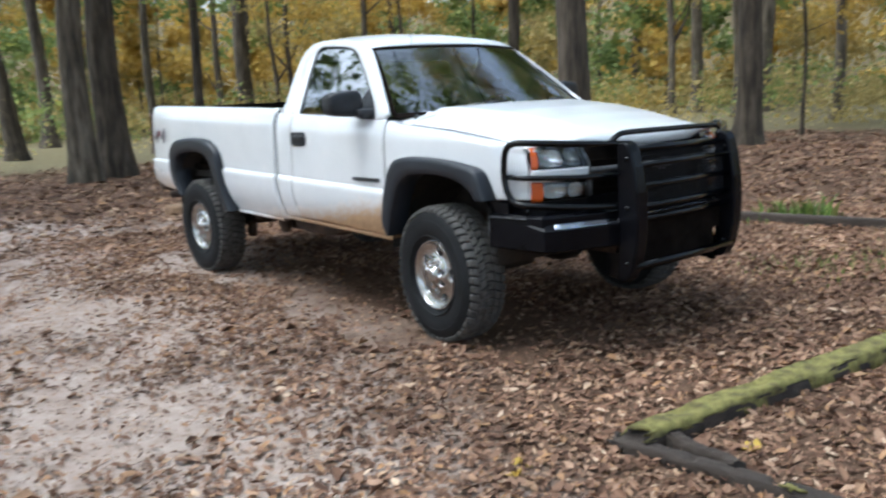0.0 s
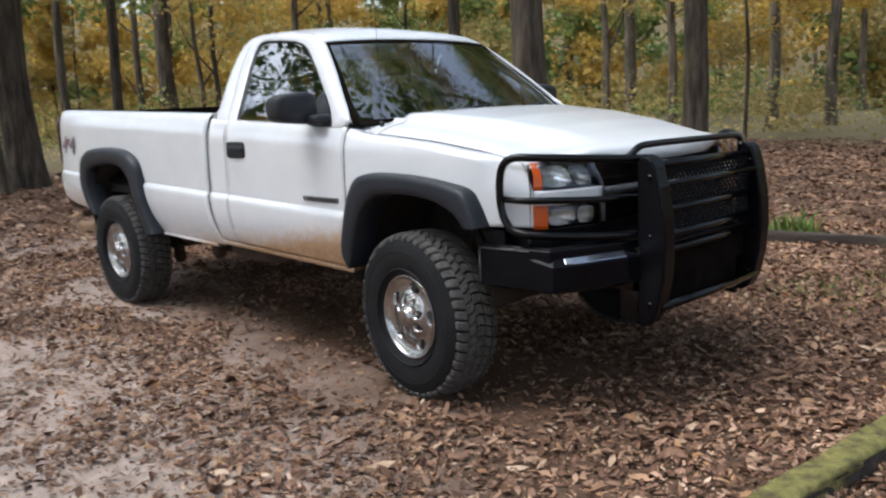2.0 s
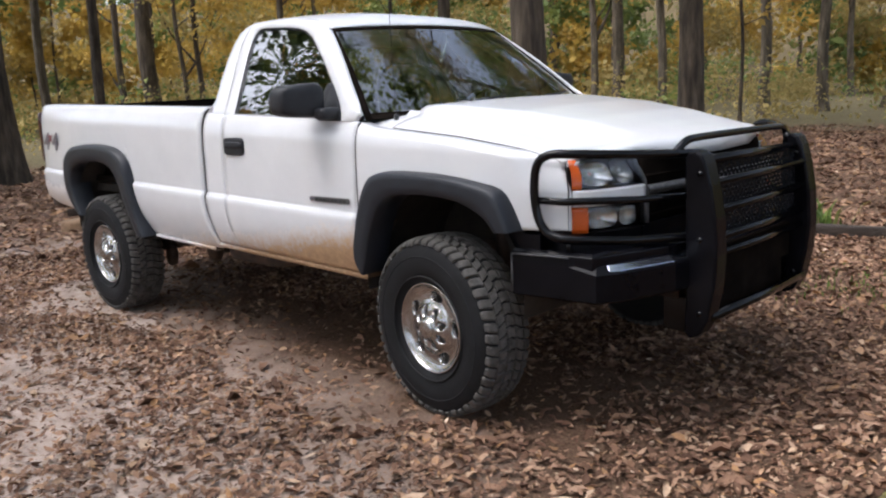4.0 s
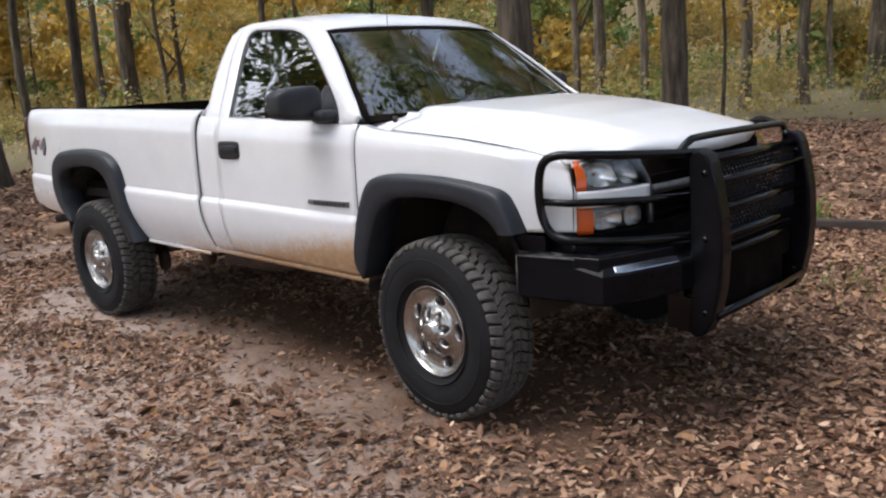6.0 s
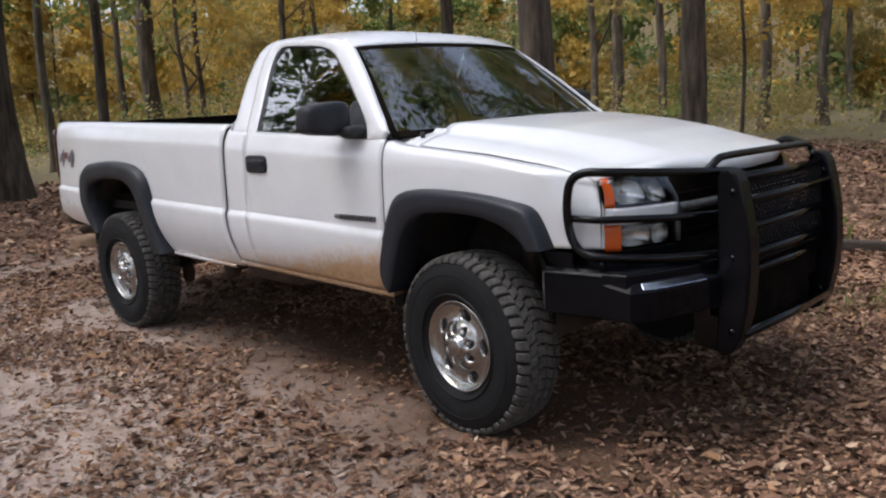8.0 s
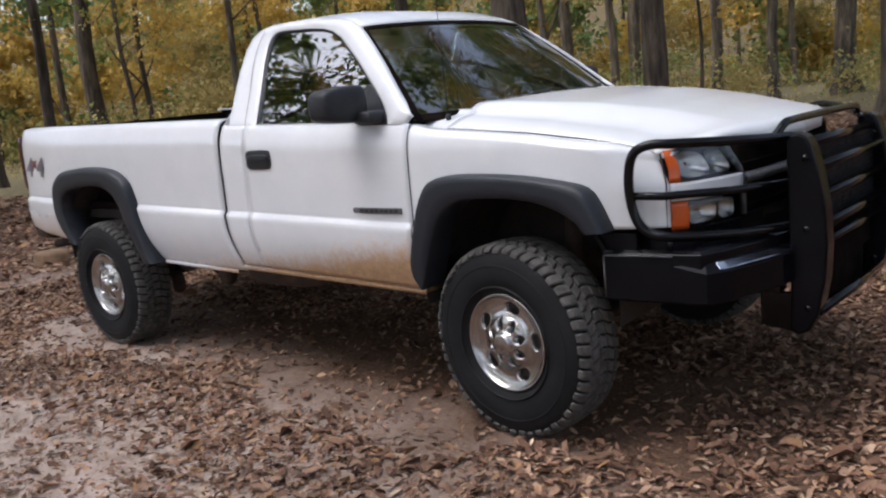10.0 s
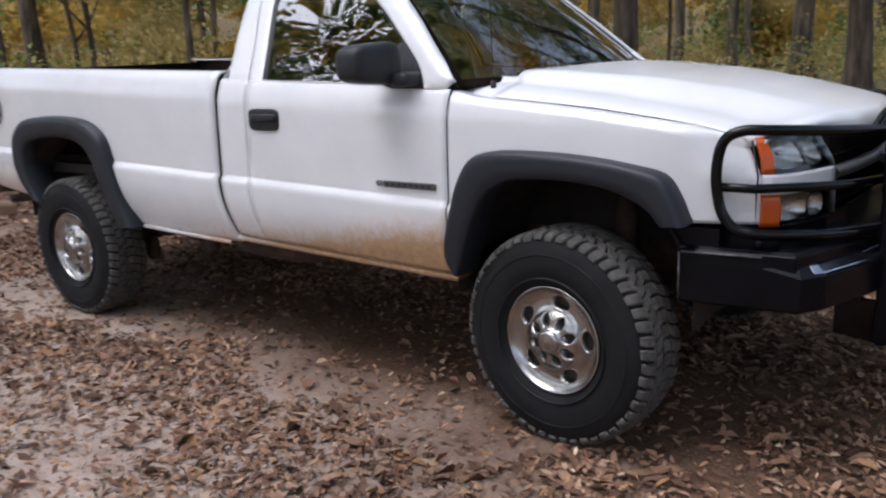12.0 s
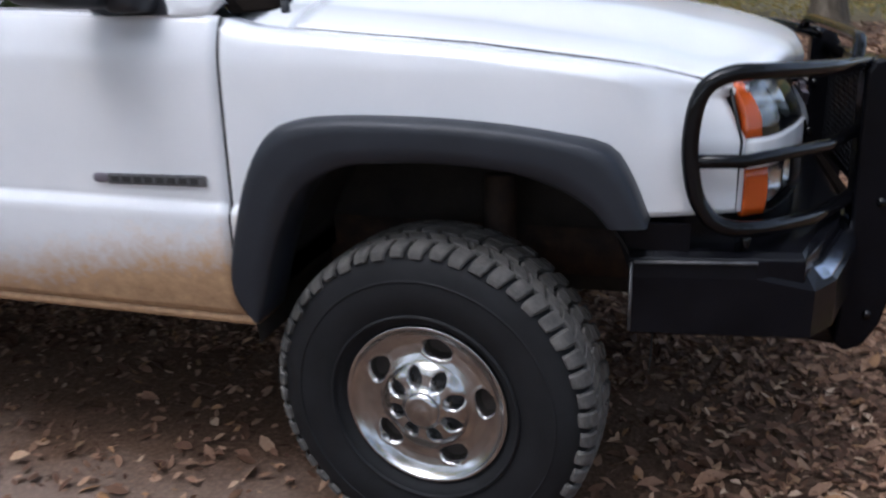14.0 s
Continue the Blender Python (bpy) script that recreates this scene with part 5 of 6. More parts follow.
# ---- wheels ----
R_TYRE, W_TYRE, R_RIM = 0.430, 0.258, 0.217


def tyre_mesh():
    """Axle along y, outer face towards -y."""
    bm = bmesh.new()
    h = W_TYRE / 2
    prof = [(-h + 0.028, R_RIM - 0.004), (-h + 0.010, R_RIM + 0.012), (-h - 0.004, R_RIM + 0.040), (-h - 0.011, R_RIM + 0.085), (-h - 0.008, R_RIM + 0.125), (-h + 0.000, R_TYRE - 0.058), (-h + 0.008, R_TYRE - 0.042), (-h + 0.020, R_TYRE - 0.027), (-h + 0.045, R_TYRE - 0.017), (0, R_TYRE - 0.012)]
    prof = prof + [(-y, r) for y, r in prof[-2::-1]]
    n = 96
    surf(bm, [[(r * math.cos(a), y, r * math.sin(a)) for y, r in prof] for a in (2 * math.pi * k / n for k in range(n + 1))])
    bmesh.ops.remove_doubles(bm, verts=bm.verts, dist=1e-5)
    # raised ribs and lettering band on the sidewall
    for rr, hh in ((R_RIM + 0.030, 0.003), (R_RIM + 0.122, 0.003)):
        surf(bm, [[((rr + dr) * math.cos(a), -h - 0.008 - dy, (rr + dr) * math.sin(a)) for dr, dy in ((-0.005, -0.004), (-0.002, hh), (0.002, hh), (0.005, -0.004))] for a in (2 * math.pi * k / n for k in range(n + 1))])
    bmesh.ops.recalc_face_normals(bm, faces=bm.faces)
    for f in bm.faces:
        f.smooth = True
    return bm


def tread_mesh():
    """Blocks of an all-terrain tread: rounded shoulder lugs that wrap round, and three rows of slanting blocks between."""
    bm = bmesh.new()
    h, pitches = W_TYRE / 2, 50
    step = 2 * math.pi / pitches

    def crown(y):
        """The tread falls away towards its shoulders."""
        return R_TYRE - 0.010 * (abs(y) / h) ** 2.4

    def block(corners, deep=0.013, worn=0.0):
        """A block on an outline of (pitch, y); its top edges are worn round."""
        n = len(corners)
        ca, cy = sum(c[0] for c in corners) / n, sum(c[1] for c in corners) / n
        rings = []
        for drop, shrink in ((deep, 0.0), (0.0035 + worn, 0.03), (worn, 0.14)):
            rings.append([bm.verts.new((r * math.cos(a), y, r * math.sin(a))) for a, y, r in
                          (((c[0] + (ca - c[0]) * shrink) * step, c[1] + (cy - c[1]) * shrink, crown(c[1]) - drop) for c in corners)])
        for low, top in zip(rings, rings[1:]):
            for i in range(n):
                bm.faces.new((low[i], low[(i + 1) % n], top[(i + 1) % n], top[i]))
        bm.faces.new(rings[-1])

    def lug(k, s, wide, long):
        """A shoulder lug that rolls over onto the sidewall in one piece."""
        line = [(h - 0.052, 0.000), (h - 0.034, 0.001), (h - 0.018, 0.005), (h - 0.008, 0.013), (h - 0.003, 0.023), (h - 0.001, 0.030 + long), (h - 0.008, 0.036 + long)]
        rows = []
        for y, fall in line:
            taper = 1.0 - 0.25 * min(1.0, fall / 0.05)
            mid, half, drift = k + 0.5 * wide, 0.5 * wide * taper, 0.20 * (h - y) / 0.05
            out = max(0.0, min(1.0, fall / 0.03))
            row = []
            for e, sink in ((-1.0, 0.012), (-0.93, 0.004), (-0.70, 0.0), (0.70, 0.0), (0.93, 0.004), (1.0, 0.012)):
                a = (mid + e * half + drift * s) * step
                r = crown(min(y, h)) - fall + 0.008 * out - sink * (1 - 0.8 * out)
                row.append((r * math.cos(a), s * (y - sink * 0.9 * out), r * math.sin(a)))
            rows.append(row)
        vs = surf(bm, rows)
        bm.faces.new(vs[0])
        bm.faces.new(vs[-1][::-1])

    for k in range(pitches):
        for s in (-1, 1):
            o = k + (0.0 if s < 0 else 0.5)
            lug(o, s, 0.86 if k % 2 else 0.82, 0.005 if k % 2 else 0.0)
            a, b = s * (h - 0.058), s * 0.028
            block([(o + 0.22, a), (o + 1.06, a), (o + 1.20, (a + b) / 2), (o + 1.48, b), (o + 0.64, b), (o + 0.38, (a + b) / 2)], 0.013, 0.001)
        block([(k + 0.05, -0.022), (k + 0.85, -0.022), (k + 1.00, 0.0), (k + 0.85, 0.022), (k + 0.05, 0.022), (k + 0.20, 0.0)])
    bmesh.ops.recalc_face_normals(bm, faces=bm.faces)
    return bm


def rim_mesh():
    """Polished alloy face: rolled lip, dished web with five oval windows, raised hub with lug pockets. Outer face towards -y."""
    bm = bmesh.new()
    prof = [(0.0, 0.034), (0.030, 0.034), (0.044, 0.032), (0.052, 0.024), (0.058, 0.018), (0.092, 0.012), (0.104, 0.004), (0.116, -0.008), (0.135, -0.016), (0.160, -0.018), (0.182, -0.012), (0.196, -0.003), (0.203, 0.004), (0.208, 0.011), (0.214, 0.011), (R_RIM + 0.002, 0.004), (R_RIM + 0.001, -0.03)]
    rad = np.r_[np.linspace(0.0005, 0.11, 22), np.linspace(0.114, 0.19, 22), np.linspace(0.1915, R_RIM + 0.001, 14)]
    n = 200
    rows = []
    for k in range(n):
        a = 2 * math.pi * k / n
        row = []
        for r in rad:
            d = interp(prof, r)
            w = (a / (2 * math.pi / 5) + 0.32) % 1.0 - 0.5
            q = math.hypot(w * 2 * math.pi / 5 * r / 0.034, (r - 0.153) / 0.0225)
            if q < 1.35:
                d -= 0.055 * (1 - max(0, min(1, (q - 0.72) / 0.5))) - 0.005 * math.exp(-((q - 1.22) / 0.1) ** 2)
            w8 = (a / (2 * math.pi / 8)) % 1.0 - 0.5
            q8 = math.hypot(w8 * 2 * math.pi / 8 * r / 0.0175, (r - 0.0820) / 0.021)
            if q8 < 1.3:
                d -= 0.034 * (1 - max(0, min(1, (q8 - 0.7) / 0.5)))
            row.append((r * math.cos(a), -d, r * math.sin(a)))
        rows.append(row)
    rows.append(rows[0])
    surf(bm, rows)
    bmesh.ops.remove_doubles(bm, verts=bm.verts, dist=1e-6)
    bm.faces.ensure_lookup_table()
    for f in bm.faces:
        f.smooth = True
        c = f.calc_center_median()
        r, a = math.hypot(c.x, c.z), math.atan2(c.z, c.x)
        w = (a / (2 * math.pi / 5) + 0.32) % 1.0 - 0.5
        q = math.hypot(w * 2 * math.pi / 5 * r / 0.034, (r - 0.153) / 0.0225)
        w8 = (a / (2 * math.pi / 8)) % 1.0 - 0.5
        q8 = math.hypot(w8 * 2 * math.pi / 8 * r / 0.0175, (r - 0.0820) / 0.021)
        # window floors and lug pockets are coloured near-black, painting their depth of shade
        f.material_index = 1 if q < 0.86 or q8 < 0.85 else 0
    bmesh.ops.recalc_face_normals(bm, faces=bm.faces)
    return bm


def cap_mesh():
    bm = bmesh.new()
    surf(bm, [[(r * math.cos(a), -d, r * math.sin(a)) for r, d in ((0.001, 0.044), (0.020, 0.043), (0.026, 0.040), (0.032, 0.042), (0.042, 0.039), (0.048, 0.028), (0.048, 0.01))] for a in (2 * math.pi * k / 40 for k in range(41))])
    bmesh.ops.remove_doubles(bm, verts=bm.verts, dist=1e-6)
    bmesh.ops.recalc_face_normals(bm, faces=bm.faces)
    return bm


def drum_mesh():
    bm = bmesh.new()
    surf(bm, [[(r * math.cos(a), y, r * math.sin(a)) for r, y in ((0.001, 0.04), (0.205, 0.04), (0.205, 0.20), (0.001, 0.20))] for a in (2 * math.pi * k / 32 for k in range(33))])
    bmesh.ops.remove_doubles(bm, verts=bm.verts, dist=1e-6)
    bmesh.ops.recalc_face_normals(bm, faces=bm.faces)
    return bm


def as_mesh(name, bm, mats, smooth=False):
    me = bpy.data.meshes.new(name)
    bm.to_mesh(me)
    bm.free()
    for m in mats:
        me.materials.append(m)
    if smooth:
        me.polygons.foreach_set("use_smooth", [True] * len(me.polygons))
    return me


TYRE, TREADS = as_mesh("tyre", tyre_mesh(), [RUBBER]), as_mesh("tread", tread_mesh(), [TREAD])
RIM, CAP, DRUM = as_mesh("rim", rim_mesh(), [CHROME, SEAM]), as_mesh("centre_cap", cap_mesh(), [CHROME], True), as_mesh("brake_drum", drum_mesh(), [DARK])
for x, y, s, spin, steer in ((-0.001, 0.901, -1, 6, -6), (-0.007, 0.901, 1, 50, -6), (-3.40, 0.888, -1, 33, 0), (-3.40, 0.888, 1, 70, 0)):
    w = new("wheel", TYRE)
    w.name = "wheel"
    w.parent = truck
    w.matrix_basis = pose(x, s * y, 0.4275, 0, 0, steer if s < 0 else 180 + steer) @ pose(0, 0, 0, 0, spin, 0)
    tagged(w, "big all-terrain tyre on a polished alloy rim")
    for name, me, dy in (("tread", TREADS, 0), ("rim", RIM, -W_TYRE / 2 + 0.022), ("centre_cap", CAP, -W_TYRE / 2 + 0.022), ("brake_drum", DRUM, -W_TYRE / 2 + 0.03)):
        o = new(name, me)
        o.parent = w
        o.location = (0, dy, 0)

# wheel wells
for s in (-1, 1):
    for (x0, zc, rx, rz, mat) in ((0.03, 0.62, 0.50, 0.47, MUDDY), (-3.36, 0.66, 0.50, 0.48, DARK)):
        bm = bmesh.new()
        rows = []
        for a in np.linspace(-0.05 * math.pi, 1.05 * math.pi, 30):
            cx, cz = x0 + rx * math.cos(a), zc + rz * math.sin(a)
            rows.append([(cx, s * y, cz) for y in (0.985, 0.85, 0.62, 0.45)])
        surf(bm, rows)
        c = [bm.verts.new((r[-1][0], s * 0.45, r[-1][2])) for r in rows]
        bm.faces.new(c)
        part("wheel_well", bm, DARK, truck)
        if mat is MUDDY:
            # mud caked on the rear inner face of the arch
            bm = bmesh.new()
            surf(bm, [[(x0 - (rx - 0.008) * math.cos(a), s * y, zc + (rz - 0.008) * math.sin(a)) for y in (0.992, 0.93, 0.86)] for a in np.linspace(-0.01 * math.pi, 0.20 * math.pi, 16)])
            bmesh.ops.recalc_face_normals(bm, faces=bm.faces)
            solid(part("mud_coat", bm, MUDDY, truck, "brown mud caked inside the arch"), 0.006)

# ---- front end ----
def nose(y, z=1.0):
    """Plan line of the lamps and grille, raked back above the upper lamps' foot."""
    flat = interp([(0.0, 0.905), (0.3, 0.892), (0.45, 0.880), (0.58, 0.860), (0.70, 0.826), (0.80, 0.786), (0.85, 0.755), (0.885, 0.708), (0.90, 0.66)], abs(y))
    return flat - 0.60 * max(0.0, z - 1.088)


def band(bm, s, y0, y1, z0, z1, depth=0.0, n=14, curve=0.0, slant=0.0):
    """A strip of the nose between two heights; slant moves its outer end outwards towards the top."""
    rows = []
    for k in range(n):
        row = []
        for z in np.linspace(z0, z1, 7):
            y = y0 + (y1 - y0) * k / (n - 1) + slant * (z - z0) / (z1 - z0)
            row.append((nose(y, z) - depth + curve * math.sin(math.pi * (z - z0) / (z1 - z0)), s * y, z))
        rows.append(row)
    surf(bm, rows)
    bmesh.ops.recalc_face_normals(bm, faces=bm.faces)


def shelf(bm, s, y0, y1, z, depth, n=14):
    surf(bm, [[(nose(y, z) - d, s * y, z) for d in (-0.002, depth)] for y in np.linspace(y0, y1, n)])


def bowl(bm, s, yc, zc, ry, rz, depth, power=3.0):
    """A hollow lamp bowl with a squared rim, open towards the front."""
    rows = []
    for rho in np.linspace(0.02, 1.0, 9):
        row = []
        for a in np.linspace(0, 2 * math.pi, 33):
            c, d = math.cos(a), math.sin(a)
            u, v = math.copysign(abs(c) ** (2 / power), c) * rho, math.copysign(abs(d) ** (2 / power), d) * rho
            y, z = yc + ry * u, zc + rz * v
            row.append((nose(y, z) - 0.016 - depth * (1 - rho * rho), s * y, z))
        rows.append(row)
    surf(bm, rows)
    bmesh.ops.remove_doubles(bm, verts=bm.verts, dist=1e-6)
    bmesh.ops.recalc_face_normals(bm, faces=bm.faces)


for s in (-1, 1):
    # white strip between the lamps and corner skin behind them
    bm = bmesh.new()
    band(bm, s, 0.580, 0.884, 1.022, 1.088, -0.004)
    solid(part("lamp_filler", bm, PAINT, truck), 0.03)
    # upper lamp: dark housing, two bright bowls, bulb, clear lens, amber outer edge that leans with the fender
    bm = bmesh.new()
    band(bm, s, 0.575, 0.862, 1.090, 1.205, 0.085, slant=-0.022)
    shelf(bm, s, 0.575, 0.870, 1.091, 0.085)
    shelf(bm, s, 0.575, 0.848, 1.204, 0.085)
    lamp = part("headlamp", bm, LAMP_DARK, truck, "clear headlamp with an amber outer edge")
    bm = bmesh.new()
    band(bm, s, 0.580, 0.860, 1.092, 1.202, 0.0, curve=0.010, slant=-0.022)
    part("lens", bm, LENS, lamp)
    bm = bmesh.new()
    band(bm, s, 0.860, 0.884, 1.091, 1.208, -0.002, curve=0.010, slant=-0.025)
    solid(part("amber_corner", bm, AMBER, lamp, "amber corner lens"), 0.03)
    for yc, ry, mat in ((0.775, 0.072, REFLECTOR), (0.648, 0.050, REFLECTOR_DULL)):
        bm = bmesh.new()
        bowl(bm, s, yc, 1.146, ry, 0.046, 0.052)
        cup = part("reflector", bm, mat, lamp)
        bm = bmesh.new()
        superbox(bm, (nose(yc, 1.146) - 0.035, s * yc, 1.146), (0.035, 0.026, 0.026), 2, 16, 10)
        part("bulb", bm, REFLECTOR, cup)
    # lower lamp
    bm = bmesh.new()
    band(bm, s, 0.585, 0.850, 0.912, 1.022, 0.075)
    shelf(bm, s, 0.585, 0.850, 0.914, 0.075)
    shelf(bm, s, 0.585, 0.850, 1.020, 0.075)
    low = part("turn_lamp", bm, LAMP_DARK, truck, "clear lower lamp with an amber block")
    bm = bmesh.new()
    band(bm, s, 0.588, 0.845, 0.916, 1.018, 0.0, curve=0.008)
    part("lens", bm, LENS, low)
    bm = bmesh.new()
    band(bm, s, 0.846, 0.886, 0.914, 1.020, -0.003, curve=0.004)
    solid(part("amber_block", bm, AMBER, low, "amber block lens"), 0.03)
    for yc, ry, mat in ((0.772, 0.064, REFLECTOR), (0.652, 0.044, REFLECTOR)):
        bm = bmesh.new()
        bowl(bm, s, yc, 0.967, ry, 0.040, 0.046)
        cup = part("reflector", bm, mat, low)
        bm = bmesh.new()
        superbox(bm, (nose(yc) - 0.035, s * yc, 0.967), (0.03, 0.024, 0.024), 2, 16, 10)
        part("bulb", bm, REFLECTOR, cup)
    # thin dark gap along the fender's leading edge
    bm = bmesh.new()
    tube(bm, [(nose(y, z) - 0.004, s * y, z) for y, z in ((0.888, 0.925), (0.888, 1.02), (0.887, 1.085), (0.876, 1.145), (0.861, 1.208))], 0.0035, 6)
    part("shut_line", bm, SEAM, truck)

# grille: dark slats, a white bar and surround
bm = bmesh.new()
superbox(bm, (0.79, 0, 1.060), (0.10, 1.14, 0.30), 9, 30, 10)
grille = part("grille", bm, LINER, truck, "black plastic grille behind the guard")
for z in (0.955, 1.0, 1.115, 1.165):
    bm = bmesh.new()
    tube(bm, [(nose(y, z) - 0.015, y, z) for y in np.linspace(-0.56, 0.56, 15)], 0.006, 6)
    part("slat", bm, LINER, grille)
bm = bmesh.new()
surf(bm, [[(nose(y) + d, y, z) for d, z in ((-0.03, 1.043), (0.006, 1.043), (0.012, 1.06), (0.006, 1.078), (-0.03, 1.078))] for y in np.linspace(-0.565, 0.565, 25)])
part("grille_bar", bm, BADGE, grille, "grey bar across the grille")
bm = bmesh.new()
prism(bm, [(-0.09, -0.018), (-0.03, -0.018), (-0.03, -0.035), (0.03, -0.035), (0.03, -0.018), (0.09, -0.018), (0.11, 0.018), (0.03, 0.018), (0.03, 0.035), (-0.03, 0.035), (-0.03, 0.018), (-0.11, 0.018)], -0.008, 0.008)
emb = part("grille_emblem", bm, BADGE_GREY, grille, "", False)
emb.data.transform(pose(0.928, 0, 1.06, 0, 0, 90))

for s in (-1, 1):
    bm = bmesh.new()
    band(bm, s, 0.560, 0.580, 0.925, 1.205, -0.004, 4)
    solid(part("grille_surround", bm, BADGE, grille), 0.03)

# heavy black bumper: upper shelf, folded front, end plates
bumper = None
PLAN_TOP = [(0.478, -0.992), (0.745, -0.967), (0.868, -0.955), (0.925, -0.87), (1.015, -0.60), (1.045, -0.42), (1.05, 0.0)]


def mirrored(line):
    return line + [(x, -y) for x, y in line[-2::-1]]


def folded(name, plan, prof, mat, parent, label="", flat_ends=0):
    """A folded plate: a plan line, and for each fold its height and how far it stands out (+) or in; flat_ends: plan points at each end whose top stays unfolded."""
    line = mirrored(plan)
    bm, rows = bmesh.new(), []
    for i, (x, y) in enumerate(line):
        a, b = Vector(line[max(i - 1, 0)]), Vector(line[min(i + 1, len(line) - 1)])
        d = (b - a).normalized()
        nrm = Vector((d.y, -d.x))
        flat = flat_ends and (i < flat_ends or i >= len(line) - flat_ends)
        rows.append([(x + nrm.x * (max(o, -0.004) if flat and z > 0.7 else o), y + nrm.y * (max(o, -0.004) if flat and z > 0.7 else o), z + (0.024 if flat and z > 0.7 else 0.0)) for z, o in prof])
    surf(bm, rows)
    bmesh.ops.recalc_face_normals(bm, faces=bm.faces)
    ob = part(name, bm, mat, parent, label, False)
    solid(ob, 0.008)
    return edges_round(ob, 0.006)


bumper = folded("front_bumper", PLAN_TOP, [(0.62, -0.16), (0.648, -0.02), (0.660, 0.0), (0.770, 0.0), (0.806, -0.044), (0.809, -0.09)], STEEL_BUMPER, truck, "heavy glossy black steel front bumper", 2)
# separate pale strip, the fold's sky highlight put into its colour
folded("bumper_chamfer", [(0.900, -0.905)] + PLAN_TOP[3:], [(0.779, -0.0085), (0.8035, -0.0375)], STEEL_GLINT, bumper, "folded bumper edge, coloured pale for its sky glint")
folded("bumper_step", [(0.47, -0.988), (0.845, -0.945), (0.885, -0.845), (0.972, -0.58), (0.998, -0.42), (1.003, 0.0)], [(0.765, -0.02), (0.78, 0.0), (0.836, 0.0), (0.848, -0.02), (0.850, -0.20)], STEEL_BUMPER, bumper)
folded("bumper_back", [(0.47, -0.90), (0.70, -0.88), (0.76, -0.82), (0.85, -0.58), (0.88, -0.42), (0.885, 0.0)], [(0.70, 0.0), (0.82, 0.0), (0.925, -0.004)], STEEL_BUMPER, bumper)
for s in (-1, 1):
    bm = bmesh.new()
    prism(bm, [(0.43, 0.910), (0.60, 0.910), (0.60, 0.83), (0.73, 0.82), (0.73, 0.68), (0.51, 0.68)], s * 0.945, s * 0.957)
    part("end_plate", bm, STEEL_BUMPER, bumper, "", False)
    # thin grey tubes draw the edge highlights on the bumper's side
    bm = bmesh.new()
    tube(bm, [(0.482, s * 0.992, 0.830), (0.745, s * 0.967, 0.832)], 0.004, 8)
    part("edge_highlight", bm, BADGE, bumper)
    bm = bmesh.new()
    tube(bm, [(0.476, s * 0.993, 0.665), (0.476, s * 0.993, 0.828)], 0.0035, 8)
    part("rear_highlight", bm, BADGE, bumper)
    bm = bmesh.new()
    prism(bm, [(0.86, 0.44), (1.02, 0.42), (1.05, 0.58), (0.86, 0.58)], s * 0.40, s * 0.43)
    part("tow_lug", bm, STEEL_BLACK, bumper, "", False)

# grille guard
UP = 0.470
guard = part("grille_guard", (lambda b: (tube(b, [(1.06, -UP, 1.178), (1.06, 0.0, 1.170), (1.06, UP, 1.162)], 0.021), b)[1])(bmesh.new()), STEEL_BLACK, truck, "black tubular steel grille guard")
for s in (-1, 1):
    # bowed side plates
    front = [(1.075, 0.455), (1.11, 0.52), (1.14, 0.66), (1.15, 0.80), (1.143, 0.95), (1.12, 1.085), (1.098, 1.170), (1.080, 1.205), (1.052, 1.222), (1.020, 1.216), (1.003, 1.190)]
    bm = bmesh.new()
    prism(bm, front + [(1.01, 0.60), (1.0, 0.46), (1.03, 0.435)], s * UP - 0.048, s * UP + 0.048)
    plate = edges_round(part("upright", bm, STEEL_BUMPER, guard, "broad bowed upright plate", False), 0.012, 3)
    for z in (0.55, 0.86, 1.13):
        bm = bmesh.new()
        tube(bm, [(1.075, s * (UP - 0.053), z), (1.075, s * (UP + 0.055), z)], 0.012, 8)
        part("bolt", bm, STEEL_BLACK, plate)
    # loop round the lamps
    loop = [(1.03, s * 0.42, 1.205), (0.90, s * 0.70, 1.222), (0.745, s * 0.905, 1.238), (0.66, s * 0.955, 1.238), (0.605, s * 0.967, 1.200), (0.588, s * 0.970, 1.10), (0.600, s * 0.970, 1.00), (0.625, s * 0.967, 0.945), (0.660, s * 0.960, 0.914), (0.715, s * 0.940, 0.901), (0.79, s * 0.87, 0.892), (0.90, s * 0.71, 0.877), (1.03, s * 0.42, 0.862)]
    bm = bmesh.new()
    tube(bm, smooth_path(loop, 5), 0.0185, 12)
    part("lamp_loop", bm, STEEL_BLACK, guard)
    bm = bmesh.new()
    tube(bm, [(0.592, s * 0.968, 1.055), (0.70, s * 0.925, 1.048), (0.90, s * 0.70, 1.04), (1.03, s * 0.42, 1.035)], 0.0155, 10)
    part("lamp_bar", bm, STEEL_BLACK, guard)
    bm = bmesh.new()
    tube(bm, [(0.72, s * 0.925, 0.90), (0.72, s * 0.925, 0.83)], 0.012, 8)
    part("loop_foot", bm, STEEL_BLACK, guard)
bm = bmesh.new()
tube(bm, smooth_path([(0.972, -0.545, 1.210), (0.980, -0.515, 1.232), (0.988, -0.475, 1.256), (0.992, -0.400, 1.265), (0.995, 0.000, 1.262), (0.992, 0.400, 1.255), (0.988, 0.475, 1.244), (0.980, 0.515, 1.220), (0.972, 0.545, 1.210)], 5), 0.0165, 10)
part("top_hoop", bm, STEEL_BLACK, guard)
